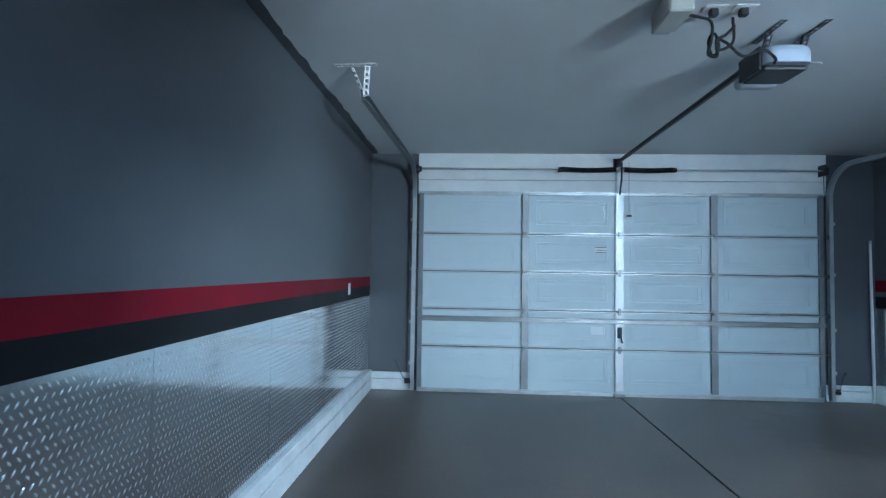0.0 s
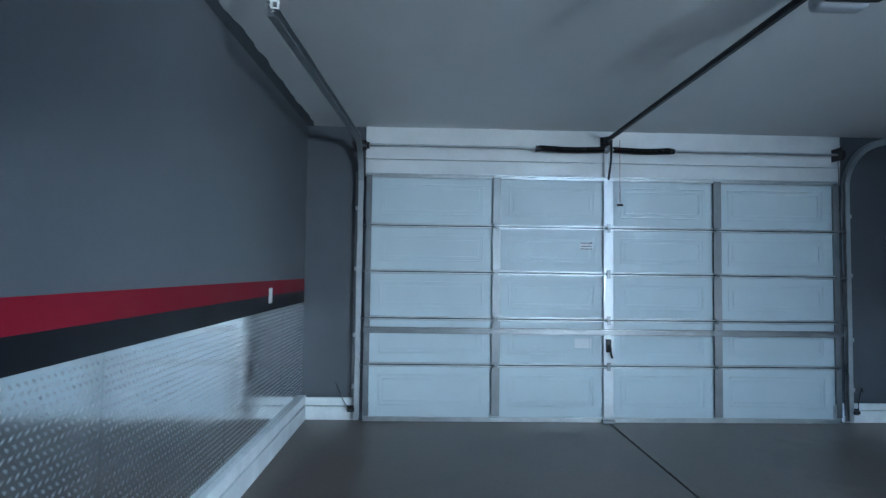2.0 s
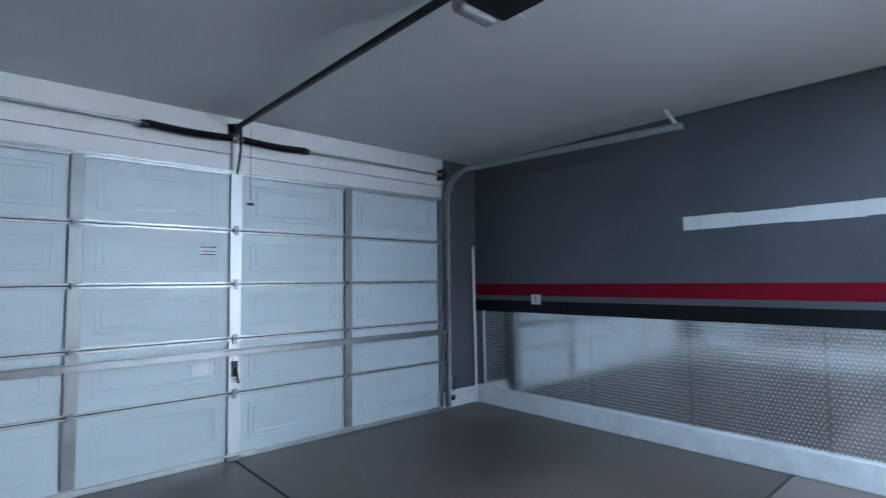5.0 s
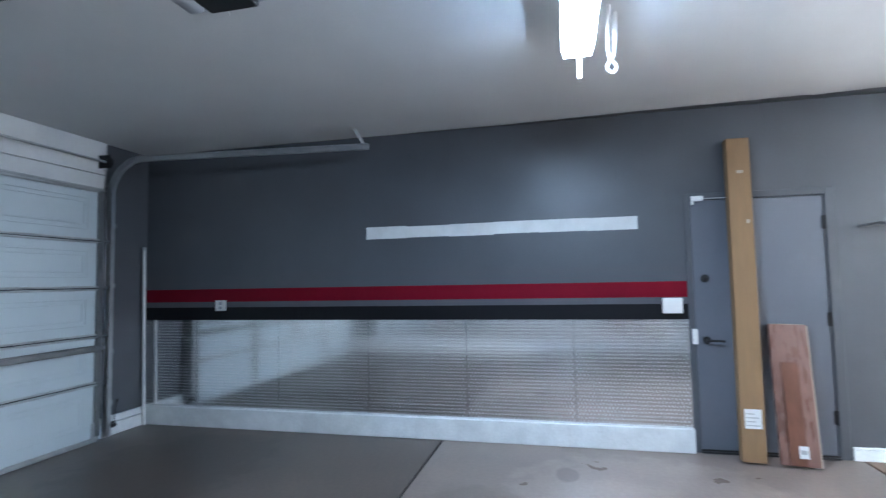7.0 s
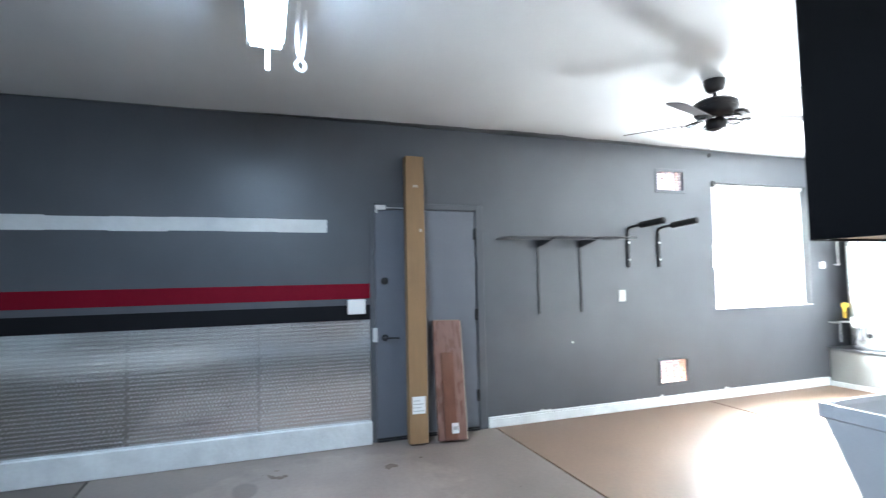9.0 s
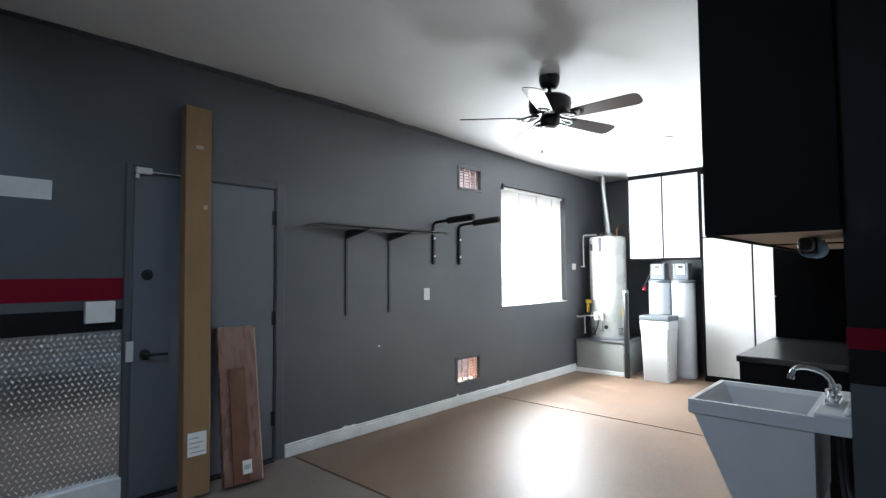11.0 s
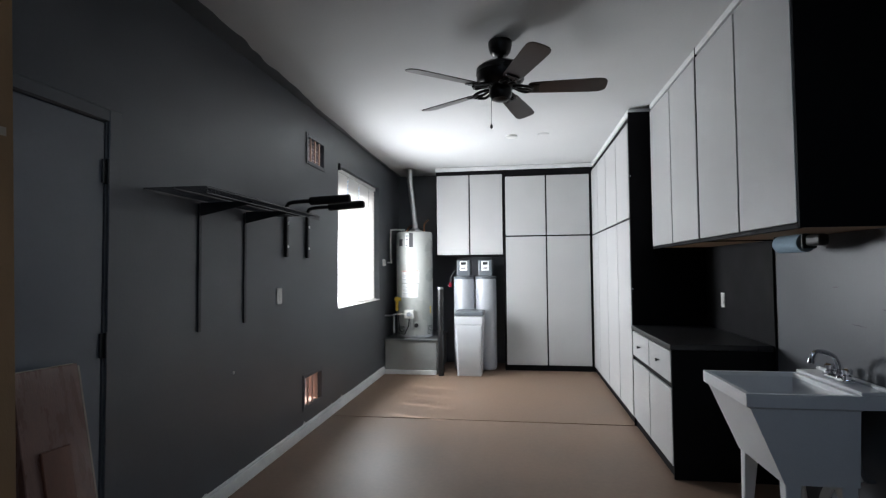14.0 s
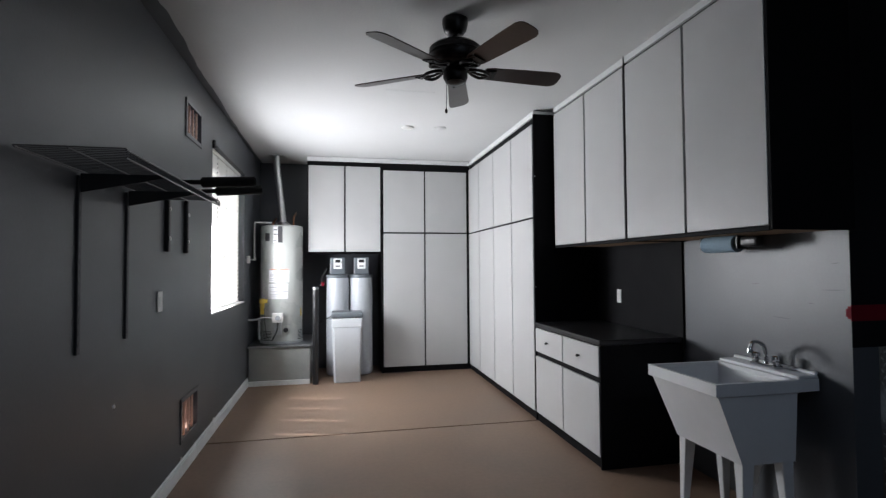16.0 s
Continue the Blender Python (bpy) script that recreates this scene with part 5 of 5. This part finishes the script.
bp = thing("drain_pipe", (4.87, -5.0, 0), "black upright drain pipe beside the plinth", "pipe")
part("pipe", cyl((4.872, -5.0, 0.0), (4.872, -5.0, 1.17), 0.036, n=18), M_BLACKPL, bp, smooth=True)
part("collar", cyl((4.872, -5.0, 1.17), (4.872, -5.0, 1.20), 0.040, n=18), M_GALV_D, bp, smooth=True)

# ---- cabinets: black carcasses, white laminate doors ----
def doorleaf(parent, face, span, z0, z1, axis, gap=0.010, name="cabinet_door"):
    """A leaf on the plane axis=face, facing +axis, over span."""
    a, b = span
    if axis == "x":
        bm = box(face - 0.018, face, a + gap, b - gap, z0 + gap, z1 - gap, bevel=0.002)
    else:
        bm = box(a + gap, b - gap, face - 0.018, face, z0 + gap, z1 - gap, bevel=0.002)
    return part(name, bm, M_LAMI, parent)


FT = 2.78           # face of the tall and base cabinets
FU = 2.602          # face of the wall cabinets
FB = -5.45          # face of the cabinets on the back wall

# tall units along the sink wall
for ya, yb, split in ((-5.46, -4.29, -4.925), (-4.29, -3.02, -3.642)):
    c = thing("tall_cabinet", (2.45, (ya + yb) / 2, 0), "tall white-doored cabinet in a black carcass", "cabinet", group="tall cabinets")
    part("body", boxes([(XS + 0.003, FT - 0.020, ya + 0.001, yb - 0.001, 0.06, 2.872), (XS + 0.003, FT - 0.018, ya + 0.001, yb - 0.001, 0.0, 0.06)], 0.002), M_CABK, c)
    for s in ((ya, split), (split, yb)):
        doorleaf(c, FT, s, 0.068, 1.905, "x")
        doorleaf(c, FT, s, 1.905, 2.815, "x")
    if yb > -3.1:
        part("end_panel", box(XS + 0.003, FT - 0.004, yb, yb + 0.018, 0.0, 2.90, bevel=0.002), M_CABK, c)
        for z in (0.45, 1.25, 2.3):
            part("hinge_cap", cyl((FT - 0.012, yb + 0.018, z), (FT - 0.012, yb + 0.021, z), 0.007, n=10), M_GALV, c)

# tall unit on the back wall
c = thing("tall_cabinet", (3.38, -5.75, 0), "tall white-doored cabinet in a black carcass", "cabinet", group="tall cabinets")
part("body", boxes([(FT - 0.018, 4.005, YB + 0.003, FB - 0.020, 0.06, 2.872), (FT - 0.018, 4.005, YB + 0.003, FB - 0.018, 0.0, 0.06)], 0.002), M_CABK, c)
for s in ((2.805, 3.412), (3.412, 3.995)):
    doorleaf(c, FB, s, 0.072, 1.91, "y")
    doorleaf(c, FB, s, 1.91, 2.78, "y")
part("side_panel", box(3.992, 4.012, YB + 0.003, FB - 0.002, 0.0, 2.87, bevel=0.002), M_CABK, c)
for z in (0.5, 1.28, 2.1):
    part("hinge_cap", cyl((4.012, FB - 0.012, z), (4.016, FB - 0.012, z), 0.007, n=10), M_GALV, c)

# wall unit above the softener
c = thing("wall_cabinet", (4.5, -5.75, 1.64), "white two-door wall cabinet in a black carcass", "cabinet", group="wall cabinets")
part("body", box(4.014, 4.998, YB + 0.003, FB - 0.020, 1.635, 2.872, bevel=0.002), M_CABK, c)
for s in ((4.02, 4.505), (4.505, 4.992)):
    doorleaf(c, FB, s, 1.642, 2.82, "y")

# wall units over the sink and worktop
for ya, yb, split in ((-2.93, -1.705, -2.315), (-1.705, -0.462, -1.075)):
    c = thing("wall_cabinet", (2.36, (ya + yb) / 2, 1.63), "white two-door wall cabinet in a black carcass", "cabinet", group="wall cabinets")
    part("body", box(XS + 0.003, FU - 0.020, ya + 0.001, yb - 0.019, 1.632, 2.893, bevel=0.002), M_CABK, c)
    part("bottom_board", box(XS + 0.01, FU - 0.03, ya + 0.02, yb - 0.03, 1.622, 1.632, bevel=0.001), M_PLY, c, "raw wood underside")
    part("end_panel", box(XS + 0.003, FU - 0.002, yb - 0.018, yb, 1.615, 2.95, bevel=0.002), M_CABK, c)
    part("light_rail", box(FU - 0.020, FU - 0.002, ya + 0.001, yb - 0.019, 1.612, 1.632, bevel=0.002), M_CABK, c)
    for s in ((ya, split), (split, yb - 0.012)):
        doorleaf(c, FU, s, 1.628, 2.882, "x")

# white filler boards under the ceiling
setting("trim_filler_1", boxes([(XS + 0.003, FT - 0.004, -5.45, -3.004, 2.874, H - 0.02), (FT - 0.004, 5.0, YB + 0.004, FB - 0.002, 2.874, H - 0.02)], 0.003), M_WHITE, "white filler board between cabinets and ceiling", "trim")

setting("trim_filler_2", box(XS + 0.003, FU - 0.004, -2.93, -0.502, 2.895, H - 0.008, bevel=0.002), M_CEIL, "ceiling-coloured filler above the wall cabinets", "trim")

# base unit with worktop
c = thing("base_cabinet", (2.45, -2.4, 0), "base cabinet with white drawers and doors, black sides", "cabinet")
part("body", boxes([(XS + 0.003, FT - 0.020, -3.0, -1.80, 0.06, 0.875), (XS + 0.003, FT - 0.018, -3.0, -1.80, 0.0, 0.06)], 0.002), M_CABK, c)
part("side_panel", box(XS + 0.003, FT - 0.002, -1.80, -1.785, 0.0, 0.875, bevel=0.002), M_CABK, c)
for a, b in ((-3.0, -2.412), (-2.412, -1.80)):
    d = doorleaf(c, FT, (a, b), 0.640, 0.872, "x", 0.008, "drawer_front")
    ym = (a + b) / 2
    bm = cyl((FT, ym, 0.757), (FT + 0.018, ym, 0.757), 0.006, n=10)
    add_cyl(bm, (FT + 0.018, ym, 0.757), (FT + 0.028, ym, 0.757), 0.013, 0.010, n=14)
    part("knob", bm, M_BLACKPL, d, "small black knob", smooth=True)
    doorleaf(c, FT, (a, b), 0.075, 0.612, "x", 0.008)
whole("worktop", box(XS + 0.012, FT + 0.012, -3.0, -1.765, 0.877, 0.917, bevel=0.006, seg=2), M_TOP, (2.45, -2.4, 0.877), "black laminate worktop on the base cabinet", "worktop")
setting("trim_backsplash", boxes([(XS, XS + 0.010, -3.0, -1.765, 0.90, 1.621), (XS, XS + 0.016, -1.765, -1.745, 0.0, 1.621)], 0.002), M_CABK, "black backsplash board above the worktop", "backsplash")
plate("wall_outlet", "grey outlet plate on the black backsplash", "outlet", -2.61, 1.172, 0.068, 0.118, x=XS + 0.010, s=1, rocker=1)

# dark scuffs rubbed into the paint behind the sink
bm = bmesh.new()
for y0, y1, z, tilt in ((-0.66, -0.52, 1.312, 0.006), (-0.97, -0.85, 1.146, -0.004), (-0.60, -0.55, 1.452, 0.003), (-1.12, -1.06, 1.33, 0.004), (-0.74, -0.70, 1.24, -0.003)):
    n = 6
    row = []
    for i in range(n + 1):
        y = y0 + (y1 - y0) * i / n
        zc = z + tilt * i / n + 0.002 * noise.noise((y * 60, z, 0.0))
        w = 0.0022 * (1 - abs(2 * i / n - 1)) + 0.0006
        row.append((bm.verts.new((XS + 0.0008, y, zc - w)), bm.verts.new((XS + 0.0008, y, zc + w))))
    for a, b in zip(row, row[1:]):
        bm.faces.new((a[0], b[0], b[1], a[1]))
setting("trim_rub_marks", bm, M_INK, "short dark rub marks on the wall behind the sink", "scuffs")

# ---- utility sink ----
sk = thing("utility_sink", (2.44, -0.945, 0), "white plastic utility sink on four tapered legs", "sink")
X0, X1, Y0, Y1, ZT, ZB = 2.135, 2.755, -1.245, -0.672, 0.847, 0.42
bm = bmesh.new()


def ring4(x0, x1, y0, y1, z):
    return [bm.verts.new(p) for p in ((x0, y0, z), (x1, y0, z), (x1, y1, z), (x0, y1, z))]


rows = [ring4(X0 + 0.13, X1 - 0.17, Y0 + 0.030, Y1 - 0.030, ZB), ring4(X0 + 0.125, X1 - 0.022, Y0 + 0.012, Y1 - 0.012, 0.775), ring4(X0 + 0.12, X1 - 0.003, Y0 + 0.003, Y1 - 0.003, 0.782),
        ring4(X0, X1, Y0, Y1, 0.785), ring4(X0, X1, Y0, Y1, ZT), ring4(X0 + 0.15, X1 - 0.022, Y0 + 0.024, Y1 - 0.024, ZT), ring4(X0 + 0.16, X1 - 0.035, Y0 + 0.034, Y1 - 0.034, ZT - 0.02), ring4(X0 + 0.165, X1 - 0.185, Y0 + 0.055, Y1 - 0.05, ZB + 0.02)]
for a, b in zip(rows, rows[1:]):
    for k in range(4):
        bm.faces.new((a[k], a[(k + 1) % 4], b[(k + 1) % 4], b[k]))
bm.faces.new(list(reversed(rows[0])))
bm.faces.new(rows[-1])
bmesh.ops.bevel(bm, geom=[e for e in bm.edges if e.calc_face_angle(0) > 0.35], offset=0.006, segments=2, affect="EDGES")
part("basin", bm, M_SINK, sk)
part("faucet_ledge", box(X0, X0 + 0.125, Y0 + 0.002, Y1 - 0.002, ZT, ZT + 0.018, bevel=0.006, seg=2), M_SINK, sk)
part("back_lip", box(X0, X0 + 0.022, Y0 + 0.002, Y1 - 0.002, ZT + 0.018, ZT + 0.035, bevel=0.005), M_SINK, sk)
for sx in (0, 1):
    for sy in (0, 1):
        xt = X1 - 0.212 if sx else X0 + 0.17
        yt = Y1 - 0.068 if sy else Y0 + 0.068
        xb = xt + (0.022 if sx else -0.02)
        yb = yt + (0.014 if sy else -0.014)
        bm = bmesh.new()
        tops = [bm.verts.new((xt + a * 0.036, yt + b * 0.032, ZB + 0.008)) for a, b in ((-1, -1), (1, -1), (1, 1), (-1, 1))]
        lows = [bm.verts.new((xb + a * 0.019, yb + b * 0.018, 0.0)) for a, b in ((-1, -1), (1, -1), (1, 1), (-1, 1))]
        for k in range(4):
            bm.faces.new((lows[k], lows[(k + 1) % 4], tops[(k + 1) % 4], tops[k]))
        bm.faces.new(list(reversed(lows)))
        bm.faces.new(tops)
        bmesh.ops.bevel(bm, geom=bm.edges[:], offset=0.005, segments=1, affect="EDGES")
        part("leg", bm, M_SINK, sk)
part("drain", tube(smooth_path([(2.40, -0.945, ZB), (2.40, -0.945, 0.32), (2.38, -0.945, 0.23), (2.31, -0.945, 0.22), (2.28, -0.945, 0.30), (2.22, -0.945, 0.38), (XS, -0.945, 0.38)]), 0.022, 12), M_PLASTIC, sk, "white drain trap", smooth=True)
part("drain_flange", cyl((2.40, -0.945, ZB - 0.03), (2.40, -0.945, ZB + 0.002), 0.05, n=20), M_DARK, sk)
for y in (-1.02, -0.84):
    part("supply_hose", tube(smooth_path([(2.20, y, 0.86), (2.19, y, 0.6), (2.17, y, 0.42), (XS, y, 0.40)]), 0.008, 8), M_GALV_D, sk, smooth=True)
# faucet
fc = thing("faucet", (2.21, -0.93, ZT + 0.018), "chrome two-handle faucet with an arched spout", "faucet")
zf = ZT + 0.018
part("base_plate", box(2.185, 2.24, -1.02, -0.84, zf, zf + 0.022, bevel=0.008, seg=2), M_CHROME, fc)
part("spout", tube(smooth_path([(2.212, -0.93, zf + 0.02), (2.213, -0.93, zf + 0.075), (2.24, -0.92, zf + 0.125), (2.30, -0.90, zf + 0.15), (2.345, -0.885, zf + 0.145), (2.362, -0.88, zf + 0.115)]), 0.0115, 14), M_CHROME, fc, smooth=True)
part("aerator", cyl((2.362, -0.88, zf + 0.115), (2.366, -0.879, zf + 0.095), 0.015, n=16), M_CHROME, fc, smooth=True)
for y in (-1.0, -0.86):
    part("handle", lathe([(0.018, 0.0), (0.02, 0.018), (0.013, 0.024), (0.022, 0.030), (0.024, 0.05), (0.016, 0.058)], (2.213, y, zf + 0.018), 16), M_CHROME, fc, smooth=True)

# paper roll under the wall cabinet
pr_ = thing("paper_towel_roll", (2.30, -1.1, 1.57), "blue paper towel roll in a black under-cabinet holder", "paper towels")
part("roll", cyl((2.29, -1.29, 1.572), (2.29, -1.03, 1.572), 0.050, n=28), M_ROLL, pr_, smooth=True)
part("core_end", cyl((2.29, -1.03, 1.572), (2.29, -1.015, 1.572), 0.030, n=22), M_BLACKPL, pr_, smooth=True)
for ya, yb in ((-1.012, -0.995), (-1.312, -1.297)):
    part("holder_arm", box(2.255, 2.325, ya, yb, 1.54, 1.618, bevel=0.004), M_BLACKPL, pr_)
part("holder_back", box(2.262, 2.318, -0.995, -0.86, 1.55, 1.612, bevel=0.02, seg=3), M_BLACKPL, pr_, "dark wrapped spare core")

# added stucco backdrop beyond the yard, hides the sky from window and vents
setting("backdrop_wall", box(9.6, 9.8, -14, 8, -0.2, 6.5), M_STUCCO, "added tan stucco backdrop wall outside", "wall")
